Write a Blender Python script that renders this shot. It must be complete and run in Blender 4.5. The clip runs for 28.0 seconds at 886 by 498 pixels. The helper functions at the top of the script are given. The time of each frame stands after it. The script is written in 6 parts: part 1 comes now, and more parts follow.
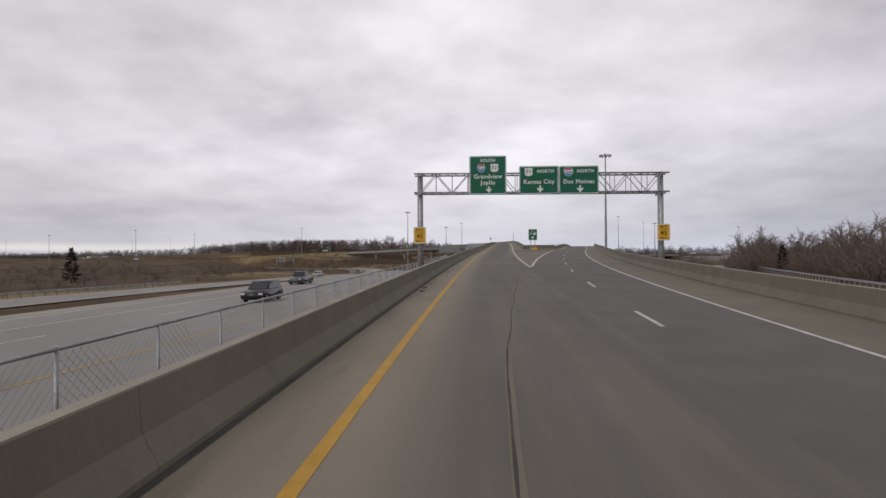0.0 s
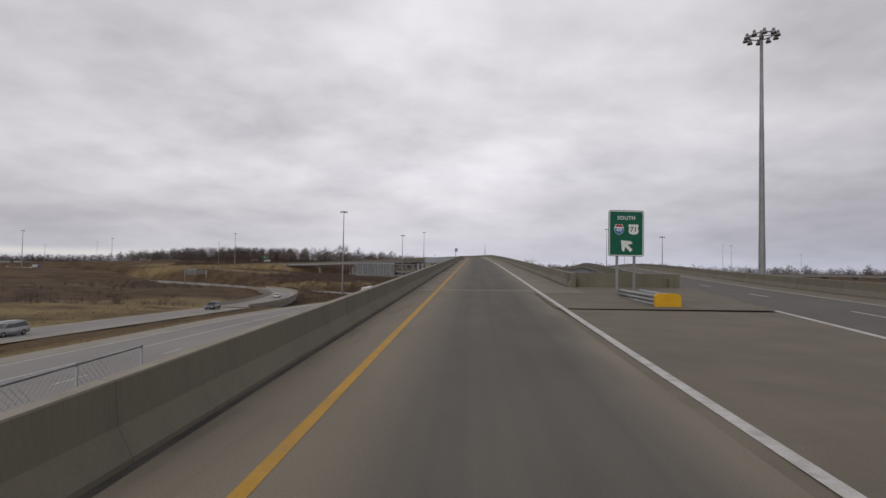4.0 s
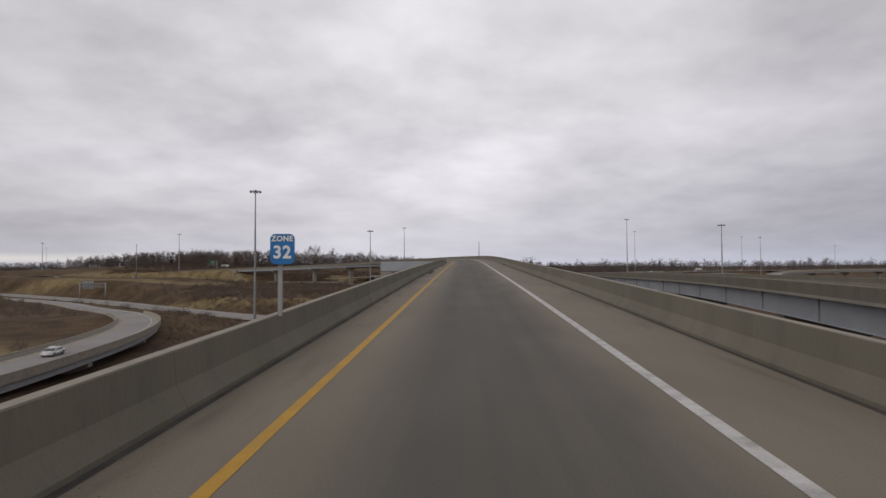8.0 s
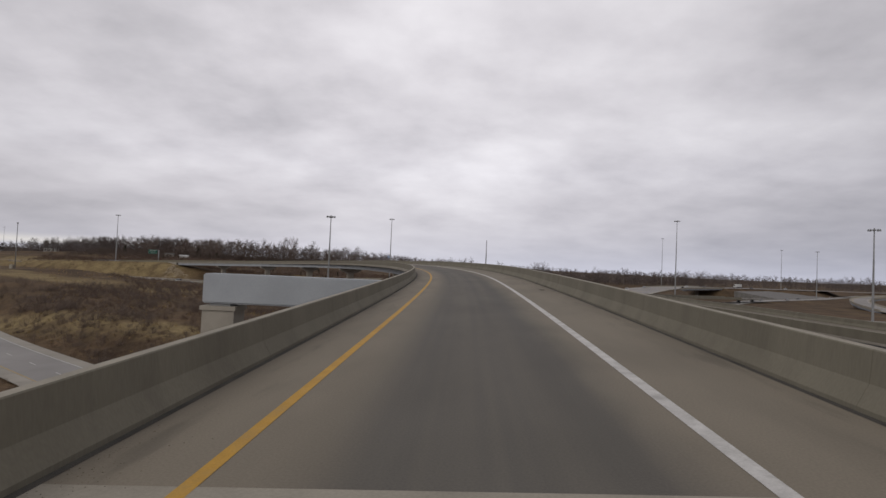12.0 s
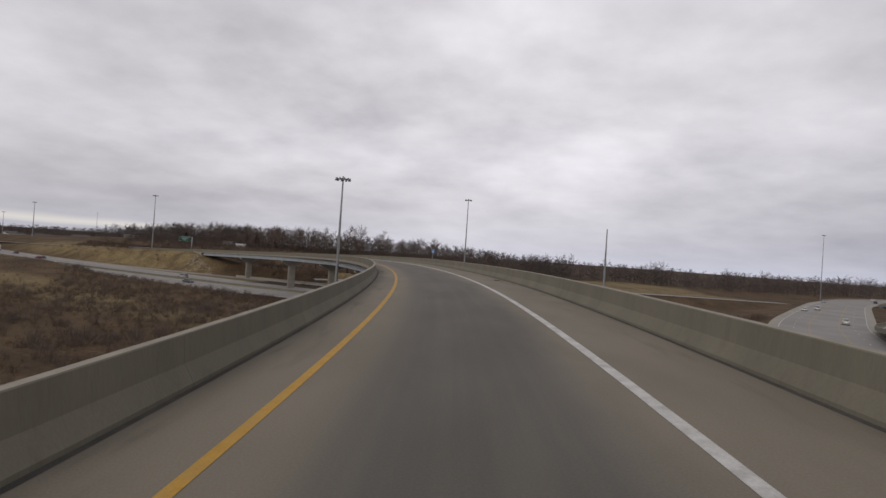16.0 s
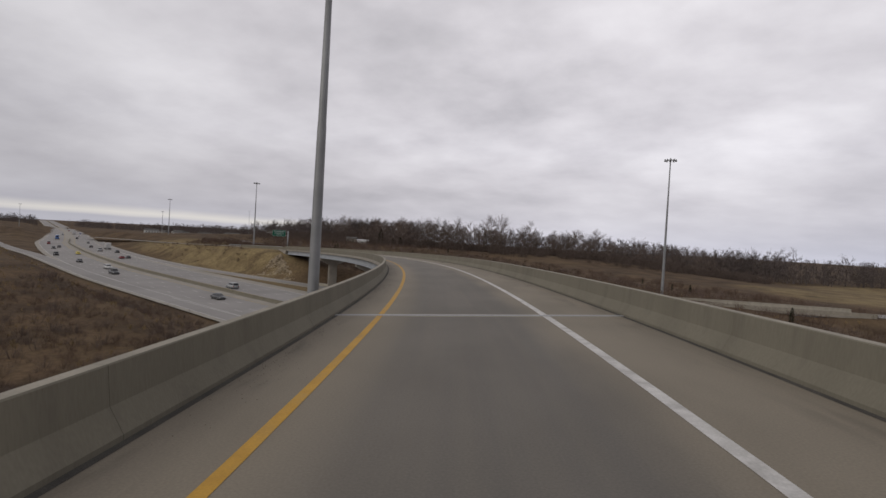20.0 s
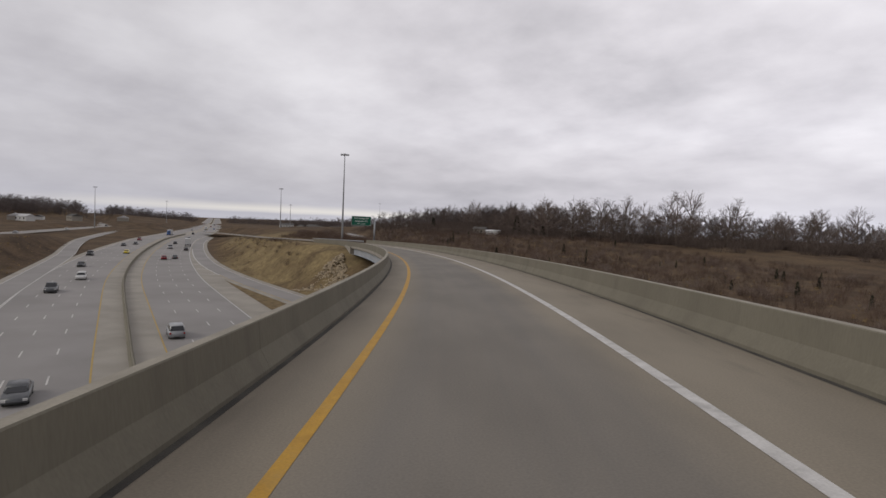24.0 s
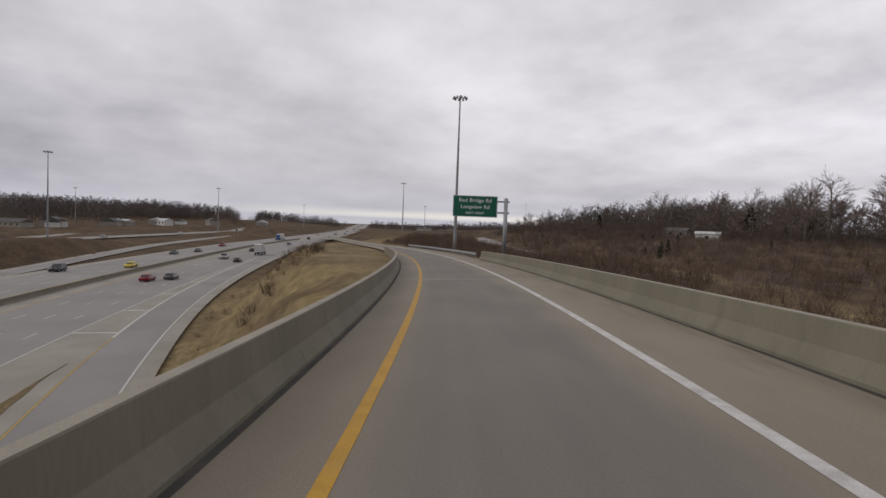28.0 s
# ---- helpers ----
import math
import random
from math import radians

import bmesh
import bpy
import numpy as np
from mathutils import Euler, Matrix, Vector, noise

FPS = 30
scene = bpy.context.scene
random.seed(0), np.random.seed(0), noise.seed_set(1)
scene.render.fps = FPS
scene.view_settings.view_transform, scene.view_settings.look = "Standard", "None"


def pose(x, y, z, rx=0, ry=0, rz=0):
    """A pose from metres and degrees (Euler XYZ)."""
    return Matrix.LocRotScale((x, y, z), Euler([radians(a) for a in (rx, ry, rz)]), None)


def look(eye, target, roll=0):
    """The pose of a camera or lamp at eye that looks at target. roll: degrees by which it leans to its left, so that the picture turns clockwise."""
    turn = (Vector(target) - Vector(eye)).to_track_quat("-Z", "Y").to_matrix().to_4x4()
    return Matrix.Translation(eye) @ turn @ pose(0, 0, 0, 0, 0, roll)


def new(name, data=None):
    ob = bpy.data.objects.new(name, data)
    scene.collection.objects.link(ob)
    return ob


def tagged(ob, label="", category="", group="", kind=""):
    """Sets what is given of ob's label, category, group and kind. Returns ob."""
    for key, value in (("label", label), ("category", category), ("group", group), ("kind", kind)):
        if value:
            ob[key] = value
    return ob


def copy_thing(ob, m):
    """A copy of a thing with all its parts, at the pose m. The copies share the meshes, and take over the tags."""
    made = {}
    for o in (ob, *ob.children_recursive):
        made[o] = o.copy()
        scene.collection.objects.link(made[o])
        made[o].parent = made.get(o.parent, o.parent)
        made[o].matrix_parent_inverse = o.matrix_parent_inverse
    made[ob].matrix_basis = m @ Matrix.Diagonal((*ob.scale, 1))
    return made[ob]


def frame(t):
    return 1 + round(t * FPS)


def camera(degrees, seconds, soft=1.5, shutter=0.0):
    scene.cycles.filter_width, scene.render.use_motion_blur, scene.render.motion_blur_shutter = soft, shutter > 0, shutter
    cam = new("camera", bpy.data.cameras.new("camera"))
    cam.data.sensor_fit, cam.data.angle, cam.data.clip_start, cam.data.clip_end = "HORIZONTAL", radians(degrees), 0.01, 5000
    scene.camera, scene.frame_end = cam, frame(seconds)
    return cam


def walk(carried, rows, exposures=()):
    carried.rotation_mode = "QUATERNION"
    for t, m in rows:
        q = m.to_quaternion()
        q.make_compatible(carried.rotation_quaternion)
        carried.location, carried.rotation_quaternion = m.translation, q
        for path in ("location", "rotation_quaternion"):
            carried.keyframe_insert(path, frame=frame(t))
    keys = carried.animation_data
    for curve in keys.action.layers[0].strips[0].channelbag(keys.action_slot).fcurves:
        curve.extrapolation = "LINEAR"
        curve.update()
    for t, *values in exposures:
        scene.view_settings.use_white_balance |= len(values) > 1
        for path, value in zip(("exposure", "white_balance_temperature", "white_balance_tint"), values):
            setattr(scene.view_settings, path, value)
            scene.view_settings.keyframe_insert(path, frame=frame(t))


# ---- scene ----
PATH = [
    (0.0, 0.00, 0.00, -0.00, 0.60, -0.31, 3.96),
    (0.5, 0.04, 12.53, 0.27, 0.82, -0.19, 3.50),
    (1.0, 0.18, 25.04, 0.55, 1.16, -0.09, 2.99),
    (1.5, 0.39, 37.53, 0.85, 1.41, 0.19, 2.65),
    (2.0, 0.64, 50.01, 1.17, 1.72, 0.61, 2.34),
    (2.5, 0.94, 62.48, 1.51, 1.96, 0.65, 1.89),
    (3.0, 1.31, 74.92, 1.85, 1.91, 0.94, 1.47),
    (3.5, 1.75, 87.35, 2.20, 1.95, 1.02, 1.00),
    (4.0, 2.28, 99.76, 2.55, 1.92, 0.98, 0.55),
    (4.5, 2.88, 112.14, 2.92, 1.87, 0.80, 0.19),
    (5.0, 3.53, 124.49, 3.29, 1.82, 0.63, -0.06),
    (5.5, 4.21, 136.82, 3.67, 1.77, 0.46, -0.22),
    (6.0, 4.92, 149.11, 4.07, 1.73, 0.40, -0.36),
    (6.5, 5.63, 161.36, 4.47, 1.76, -0.05, -0.45),
    (7.0, 6.35, 173.57, 4.89, 1.80, -0.19, -0.45),
    (7.5, 7.04, 185.74, 5.30, 1.79, -0.23, -0.36),
    (8.0, 7.69, 197.86, 5.70, 1.79, -0.22, -0.27),
    (8.5, 8.32, 209.94, 6.09, 1.82, -0.21, -0.18),
    (9.0, 8.92, 221.98, 6.45, 1.81, -0.27, -0.07),
    (9.5, 9.49, 233.98, 6.80, 1.89, -0.08, 0.04),
    (10.0, 10.04, 245.95, 7.14, 1.95, 0.30, 0.14),
    (10.5, 10.57, 257.90, 7.46, 1.92, 0.85, 0.19),
    (11.0, 11.09, 269.82, 7.77, 1.95, 1.40, 0.15),
    (11.5, 11.62, 281.73, 8.08, 1.86, 1.98, 0.09),
    (12.0, 12.15, 293.63, 8.37, 1.77, 2.45, 0.04),
    (12.5, 12.69, 305.51, 8.65, 1.68, 2.78, 0.05),
    (13.0, 13.19, 317.38, 8.92, 1.63, 3.17, 0.29),
    (13.5, 13.61, 329.24, 9.18, 1.59, 3.55, 0.90),
    (14.0, 13.85, 341.10, 9.43, 1.53, 3.84, 1.99),
    (14.5, 13.82, 352.94, 9.66, 1.41, 3.97, 3.57),
    (15.0, 13.41, 364.77, 9.87, 1.18, 3.85, 5.59),
    (15.5, 12.57, 376.56, 10.05, 0.90, 3.75, 7.66),
    (16.0, 11.30, 388.31, 10.20, 0.62, 3.85, 9.72),
    (16.5, 9.61, 400.01, 10.33, 0.41, 3.78, 11.70),
    (17.0, 7.53, 411.64, 10.43, 0.29, 3.66, 13.55),
    (17.5, 5.04, 423.21, 10.51, 0.06, 3.59, 15.51),
    (18.0, 2.14, 434.70, 10.56, -0.12, 3.51, 17.56),
    (18.5, -1.18, 446.09, 10.59, -0.30, 3.45, 19.56),
    (19.0, -4.90, 457.39, 10.59, -0.53, 3.36, 21.47),
    (19.5, -9.03, 468.60, 10.56, -0.66, 3.38, 23.36),
    (20.0, -13.54, 479.70, 10.49, -0.86, 3.34, 25.18),
    (20.5, -18.44, 490.70, 10.40, -1.04, 3.19, 27.00),
    (21.0, -23.71, 501.58, 10.29, -1.17, 3.12, 28.76),
    (21.5, -29.34, 512.35, 10.15, -1.42, 3.04, 30.40),
    (22.0, -35.32, 523.00, 9.98, -1.65, 2.97, 32.14),
    (22.5, -41.66, 533.50, 9.79, -1.85, 2.88, 33.98),
    (23.0, -48.38, 543.83, 9.58, -2.04, 2.76, 35.90),
    (23.5, -55.47, 553.96, 9.35, -2.24, 2.62, 37.86),
    (24.0, -62.95, 563.88, 9.09, -2.44, 2.41, 39.82),
    (24.5, -70.79, 573.57, 8.82, -2.50, 2.40, 41.81),
    (25.0, -78.99, 583.02, 8.54, -2.51, 2.41, 43.80),
    (25.5, -87.53, 592.20, 8.24, -2.50, 2.39, 45.77),
    (26.0, -96.40, 601.10, 7.94, -2.52, 2.28, 47.71),
    (26.5, -105.58, 609.72, 7.64, -2.53, 2.21, 49.62),
    (27.0, -115.04, 618.03, 7.33, -2.53, 2.14, 51.51),
    (27.5, -124.78, 626.04, 7.03, -2.51, 2.09, 53.35),
    (28.0, -134.78, 633.73, 6.73, -2.47, 2.13, 55.24),
]
cam = camera(78.47, 28.0, soft=1.5)
walk(cam, [(t, pose(x, y, z, 90 + p, 0, w) @ pose(0, 0, 0, 0, 0, r)) for t, x, y, z, p, r, w in PATH],
     [(0, 0.12), (3, -0.02), (20, -0.02), (24, 0.1), (28, 0.15)])

# ---- world and light: an overcast winter day ----
world = bpy.data.worlds.new("overcast_sky")
scene.world = world
world.use_nodes = True
WN, WL = world.node_tree.nodes, world.node_tree.links
WN.clear()


def wnode(kind, **values):
    n = WN.new(kind)
    for key, value in values.items():
        n.inputs[int(key[1:])].default_value = value
    return n


def build_sky():
    out = WN.new("ShaderNodeOutputWorld")
    add = WN.new("ShaderNodeAddShader")
    sky = WN.new("ShaderNodeTexSky")
    sky.sky_type, sky.sun_disc = "NISHITA", False
    sky.sun_elevation, sky.sun_rotation = radians(30), radians(-150)
    sky.air_density, sky.dust_density, sky.ozone_density = 0.04, 0.1, 0.0
    bg1 = WN.new("ShaderNodeBackground")
    bg1.inputs[1].default_value = 0.05
    WL.new(sky.outputs[0], bg1.inputs[0])
    co = WN.new("ShaderNodeTexCoord")
    sep = WN.new("ShaderNodeSeparateXYZ")
    WL.new(co.outputs["Generated"], sep.inputs[0])
    up = wnode("ShaderNodeMath", i1=0.0)
    up.operation = "MAXIMUM"
    WL.new(sep.outputs[2], up.inputs[0])
    lift = wnode("ShaderNodeMath", i1=0.22)
    lift.operation = "ADD"
    WL.new(up.outputs[0], lift.inputs[0])
    flat = WN.new("ShaderNodeCombineXYZ")
    for i in (0, 1):
        d = WN.new("ShaderNodeMath")
        d.operation = "DIVIDE"
        WL.new(sep.outputs[i], d.inputs[0])
        WL.new(lift.outputs[0], d.inputs[1])
        WL.new(d.outputs[0], flat.inputs[i])
    big = WN.new("ShaderNodeTexNoise")
    big.inputs["Scale"].default_value, big.inputs["Detail"].default_value = 0.5, 4
    big.inputs["Roughness"].default_value, big.inputs["Distortion"].default_value = 0.5, 0.35
    fine = WN.new("ShaderNodeTexNoise")
    fine.inputs["Scale"].default_value, fine.inputs["Detail"].default_value = 2.6, 6
    fine.inputs["Roughness"].default_value = 0.55
    WL.new(flat.outputs[0], big.inputs["Vector"])
    WL.new(flat.outputs[0], fine.inputs["Vector"])
    mix = WN.new("ShaderNodeMix")
    mix.inputs[0].default_value = 0.27
    WL.new(big.outputs[0], mix.inputs[2])
    WL.new(fine.outputs[0], mix.inputs[3])
    ramp = WN.new("ShaderNodeValToRGB")
    e = ramp.color_ramp.elements
    e[0].position, e[0].color = 0.33, (0.37, 0.358, 0.38, 1)
    e[1].position, e[1].color = 0.63, (0.90, 0.875, 0.905, 1)
    m = e.new(0.48)
    m.color = (0.655, 0.63, 0.66, 1)
    WL.new(mix.outputs[0], ramp.inputs[0])
    # a paler, warmer strip where the cloud deck ends low over the horizon
    low = WN.new("ShaderNodeMapRange")
    low.inputs[1].default_value, low.inputs[2].default_value = 0.0, 0.17
    low.inputs[3].default_value, low.inputs[4].default_value = 1.0, 0.0
    WL.new(up.outputs[0], low.inputs[0])
    lowmix = WN.new("ShaderNodeMix")
    lowmix.data_type = "RGBA"
    lowmix.inputs[7].default_value = (0.55, 0.51, 0.497, 1)
    lowk = wnode("ShaderNodeMath", i1=0.75)
    lowk.operation = "MULTIPLY"
    WL.new(low.outputs[0], lowk.inputs[0])
    WL.new(lowk.outputs[0], lowmix.inputs[0])
    WL.new(ramp.outputs[0], lowmix.inputs[6])
    # the cloud is thinner, and brighter, over a wide part of the sky to the north
    toward = WN.new("ShaderNodeVectorMath")
    toward.operation = "DOT_PRODUCT"
    toward.inputs[1].default_value = (-0.13, 0.86, 0.494)
    WL.new(co.outputs["Generated"], toward.inputs[0])
    thin = WN.new("ShaderNodeMapRange")
    for i, v in zip((1, 2, 3, 4), (0.56, 1.0, 0.76, 1.2)):
        thin.inputs[i].default_value = v
    WL.new(toward.outputs["Value"], thin.inputs[0])
    deckmul = WN.new("ShaderNodeMix")
    deckmul.data_type, deckmul.blend_type = "RGBA", "MULTIPLY"
    deckmul.inputs[0].default_value = 1.0
    WL.new(lowmix.outputs[2], deckmul.inputs[6])
    WL.new(thin.outputs[0], deckmul.inputs[7])
    # a gap under the cloud edge, low in the west
    west = WN.new("ShaderNodeVectorMath")
    west.operation = "DOT_PRODUCT"
    west.inputs[1].default_value = (-0.77, 0.64, 0.0)
    WL.new(co.outputs["Generated"], west.inputs[0])
    side = WN.new("ShaderNodeMapRange")
    for i, v in zip((1, 2, 3, 4), (0.86, 0.99, 0.0, 1.0)):
        side.inputs[i].default_value = v
    WL.new(west.outputs["Value"], side.inputs[0])
    gap = WN.new("ShaderNodeValToRGB")
    for i, (at, v) in enumerate(((0.008, 0.0), (0.014, 0.55), (0.019, 0.35), (0.026, 0.0))):
        el = gap.color_ramp.elements[i] if i < 2 else gap.color_ramp.elements.new(at)
        el.position, el.color = at, (v, v, v, 1)
    ragged = wnode("ShaderNodeMath", i1=-0.03)
    ragged.operation = "MULTIPLY_ADD"
    ragged.inputs[2].default_value = 0.015
    WL.new(big.outputs[0], ragged.inputs[0])
    edge = WN.new("ShaderNodeMath")
    edge.operation = "ADD"
    WL.new(ragged.outputs[0], edge.inputs[0])
    WL.new(sep.outputs[2], edge.inputs[1])
    WL.new(edge.outputs[0], gap.inputs[0])
    amount = WN.new("ShaderNodeMath")
    amount.operation = "MULTIPLY"
    WL.new(gap.outputs[0], amount.inputs[0])
    WL.new(side.outputs[0], amount.inputs[1])
    clear = WN.new("ShaderNodeMix")
    clear.data_type = "RGBA"
    clear.inputs[7].default_value = (1.0, 0.92, 0.74, 1)
    WL.new(amount.outputs[0], clear.inputs[0])
    WL.new(deckmul.outputs[2], clear.inputs[6])
    bg2 = WN.new("ShaderNodeBackground")
    bg2.inputs[1].default_value = 0.9
    WL.new(clear.outputs[2], bg2.inputs[0])
    WL.new(bg1.outputs[0], add.inputs[0])
    WL.new(bg2.outputs[0], add.inputs[1])
    WL.new(add.outputs[0], out.inputs[0])


build_sky()
sun_data = bpy.data.lights.new("sun", "SUN")
sun_data.energy, sun_data.angle, sun_data.color = 0.85, radians(30), (1.0, 0.94, 0.84)
sun = new("sun", sun_data)
sun.matrix_world = look((0, 0, 300), (95, 165, 190))

# ---- materials ----


def material(name, base, second=None, rough=0.8, metal=0.0, scale=3.0, fine=40.0, bump=0.15, spread=0.12, stain=0.0, stain_scale=0.3, stain_color=(0.05, 0.045, 0.04), per_object=0.0, stretch=(1, 1, 1), spec=0.4):
    """Two scales of colour variation, bump, and patches of stain with a shape of their own."""
    m = bpy.data.materials.new(name)
    m.use_nodes = True
    nt = m.node_tree
    N, L = nt.nodes, nt.links
    b = N["Principled BSDF"]
    b.inputs["Roughness"].default_value, b.inputs["Metallic"].default_value = rough, metal
    b.inputs["Specular IOR Level"].default_value = spec
    co = N.new("ShaderNodeTexCoord")
    mp = N.new("ShaderNodeMapping")
    mp.inputs["Scale"].default_value = stretch
    L.new(co.outputs["Object"], mp.inputs[0])
    n1, n2 = N.new("ShaderNodeTexNoise"), N.new("ShaderNodeTexNoise")
    n1.inputs["Scale"].default_value, n1.inputs["Detail"].default_value = scale, 5
    n2.inputs["Scale"].default_value, n2.inputs["Detail"].default_value = fine, 4
    L.new(mp.outputs[0], n1.inputs["Vector"])
    L.new(mp.outputs[0], n2.inputs["Vector"])
    second = second or tuple(c * 0.75 for c in base)
    r = N.new("ShaderNodeValToRGB")
    r.color_ramp.elements[0].position, r.color_ramp.elements[1].position = 0.35, 0.65
    r.color_ramp.elements[0].color, r.color_ramp.elements[1].color = (*second, 1), (*base, 1)
    L.new(n1.outputs[0], r.inputs[0])
    g = N.new("ShaderNodeMapRange")
    g.inputs[1].default_value, g.inputs[2].default_value = 0.25, 0.75
    g.inputs[3].default_value, g.inputs[4].default_value = 1 - spread, 1 + spread
    L.new(n2.outputs[0], g.inputs[0])
    mul = N.new("ShaderNodeMix")
    mul.data_type, mul.blend_type = "RGBA", "MULTIPLY"
    mul.inputs[0].default_value = 1.0
    L.new(r.outputs[0], mul.inputs[6])
    L.new(g.outputs[0], mul.inputs[7])
    last = mul.outputs[2]
    if stain:
        n3 = N.new("ShaderNodeTexNoise")
        n3.inputs["Scale"].default_value, n3.inputs["Detail"].default_value = stain_scale, 6
        n3.inputs["Roughness"].default_value = 0.65
        L.new(mp.outputs[0], n3.inputs["Vector"])
        k = N.new("ShaderNodeMapRange")
        k.inputs[1].default_value, k.inputs[2].default_value = 0.5, 0.72
        k.inputs[3].default_value, k.inputs[4].default_value = 0.0, stain
        L.new(n3.outputs[0], k.inputs[0])
        sm = N.new("ShaderNodeMix")
        sm.data_type = "RGBA"
        sm.inputs[7].default_value = (*stain_color, 1)
        L.new(k.outputs[0], sm.inputs[0])
        L.new(last, sm.inputs[6])
        last = sm.outputs[2]
    if per_object:
        oi = N.new("ShaderNodeObjectInfo")
        pr = N.new("ShaderNodeMapRange")
        pr.inputs[3].default_value, pr.inputs[4].default_value = 1 - per_object, 1 + per_object
        L.new(oi.outputs["Random"], pr.inputs[0])
        pm = N.new("ShaderNodeMix")
        pm.data_type, pm.blend_type = "RGBA", "MULTIPLY"
        pm.inputs[0].default_value = 1.0
        L.new(last, pm.inputs[6])
        L.new(pr.outputs[0], pm.inputs[7])
        last = pm.outputs[2]
    L.new(last, b.inputs["Base Color"])
    if bump:
        bp = N.new("ShaderNodeBump")
        bp.inputs["Strength"].default_value, bp.inputs["Distance"].default_value = bump, 0.05
        L.new(n2.outputs[0], bp.inputs["Height"])
        L.new(bp.outputs[0], b.inputs["Normal"])
    return m


def plain(name, color, rough=0.6, metal=0.0, spec=0.4):
    return material(name, color, tuple(c * 0.9 for c in color), rough, metal, 2.0, 30.0, 0.05, 0.05, spec=spec)


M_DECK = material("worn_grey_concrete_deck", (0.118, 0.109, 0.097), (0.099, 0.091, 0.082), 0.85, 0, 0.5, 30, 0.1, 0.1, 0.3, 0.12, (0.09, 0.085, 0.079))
M_SHOULDER = material("pale_concrete_shoulder", (0.170, 0.147, 0.112), (0.145, 0.126, 0.098), 0.9, 0, 0.7, 35, 0.12, 0.12, 0.45, 0.5, (0.10, 0.092, 0.08))
M_BARRIER = material("weathered_barrier_concrete", (0.178, 0.163, 0.124), (0.150, 0.137, 0.104), 0.9, 0, 0.5, 25, 0.15, 0.08, 0.5, 1.3, (0.108, 0.097, 0.076), stretch=(1, 1, 0.16))
# pale concrete; on parapet tops it stands in for caught sky light
M_CAP = material("pale_concrete_and_lit_tops", (0.30, 0.275, 0.225), (0.24, 0.22, 0.18), 0.9, 0, 1.2, 25, 0.15, 0.1)
M_ASPHALT = material("grey_highway_pavement", (0.265, 0.252, 0.242), (0.215, 0.205, 0.196), 0.85, 0, 0.08, 20, 0.1, 0.1, 0.35, 0.06, (0.2, 0.19, 0.18))
M_OLDCONC = material("highway_shoulder_concrete", (0.31, 0.287, 0.248), (0.25, 0.232, 0.20), 0.9, 0, 0.2, 20, 0.1, 0.1)
M_WHITE = material("worn_white_road_paint", (0.55, 0.54, 0.52), (0.44, 0.43, 0.41), 0.7, 0, 3, 30, 0.05, 0.12, 0.5, 2.0, (0.16, 0.15, 0.14))
M_YELLOW = material("worn_yellow_road_paint", (0.48, 0.27, 0.03), (0.40, 0.22, 0.025), 0.7, 0, 3, 30, 0.05, 0.12, 0.4, 1.5, (0.15, 0.13, 0.09))
M_FADED = material("faded_yellow_road_paint", (0.42, 0.29, 0.085), (0.33, 0.235, 0.075), 0.75, 0, 3, 30, 0.05, 0.12, 0.4, 1.0, (0.2, 0.17, 0.11))
M_JOINT = material("dark_gutter_and_crack", (0.07, 0.064, 0.055), (0.045, 0.042, 0.037), 0.95, 0, 1.5, 40, 0.2, 0.2)
M_STEEL = material("galvanised_steel", (0.36, 0.37, 0.38), (0.28, 0.29, 0.30), 0.5, 0.6, 2.0, 60, 0.03, 0.06)
M_POLE = material("dull_galvanised_pole", (0.29, 0.295, 0.30), (0.23, 0.235, 0.24), 0.6, 0.4, 0.6, 20, 0.02, 0.05)
M_GIRDER = material("pale_grey_girder_paint", (0.325, 0.345, 0.37), (0.275, 0.295, 0.318), 0.6, 0, 0.25, 8, 0.02, 0.04, 0.2, 0.2, (0.2, 0.2, 0.2))
M_PIER = material("bridge_pier_concrete", (0.30, 0.275, 0.235), (0.24, 0.22, 0.19), 0.9, 0, 0.5, 20, 0.1, 0.1)
M_GREEN = plain("green_sign_sheeting", (0.0, 0.105, 0.06), 0.45)
M_LETTER = plain("white_sign_lettering", (0.72, 0.74, 0.73), 0.5)
M_BLUE = plain("blue_sign_sheeting", (0.012, 0.15, 0.42), 0.45)
M_RED = plain("red_shield_band", (0.35, 0.02, 0.03), 0.5)
M_SIGNYELLOW = plain("yellow_sign_sheeting", (0.62, 0.34, 0.01), 0.5)
M_BLACK = plain("black_lettering", (0.015, 0.015, 0.015), 0.5)
M_ALU = plain("bare_aluminium_sign_back", (0.38, 0.39, 0.40), 0.5, 0.5)



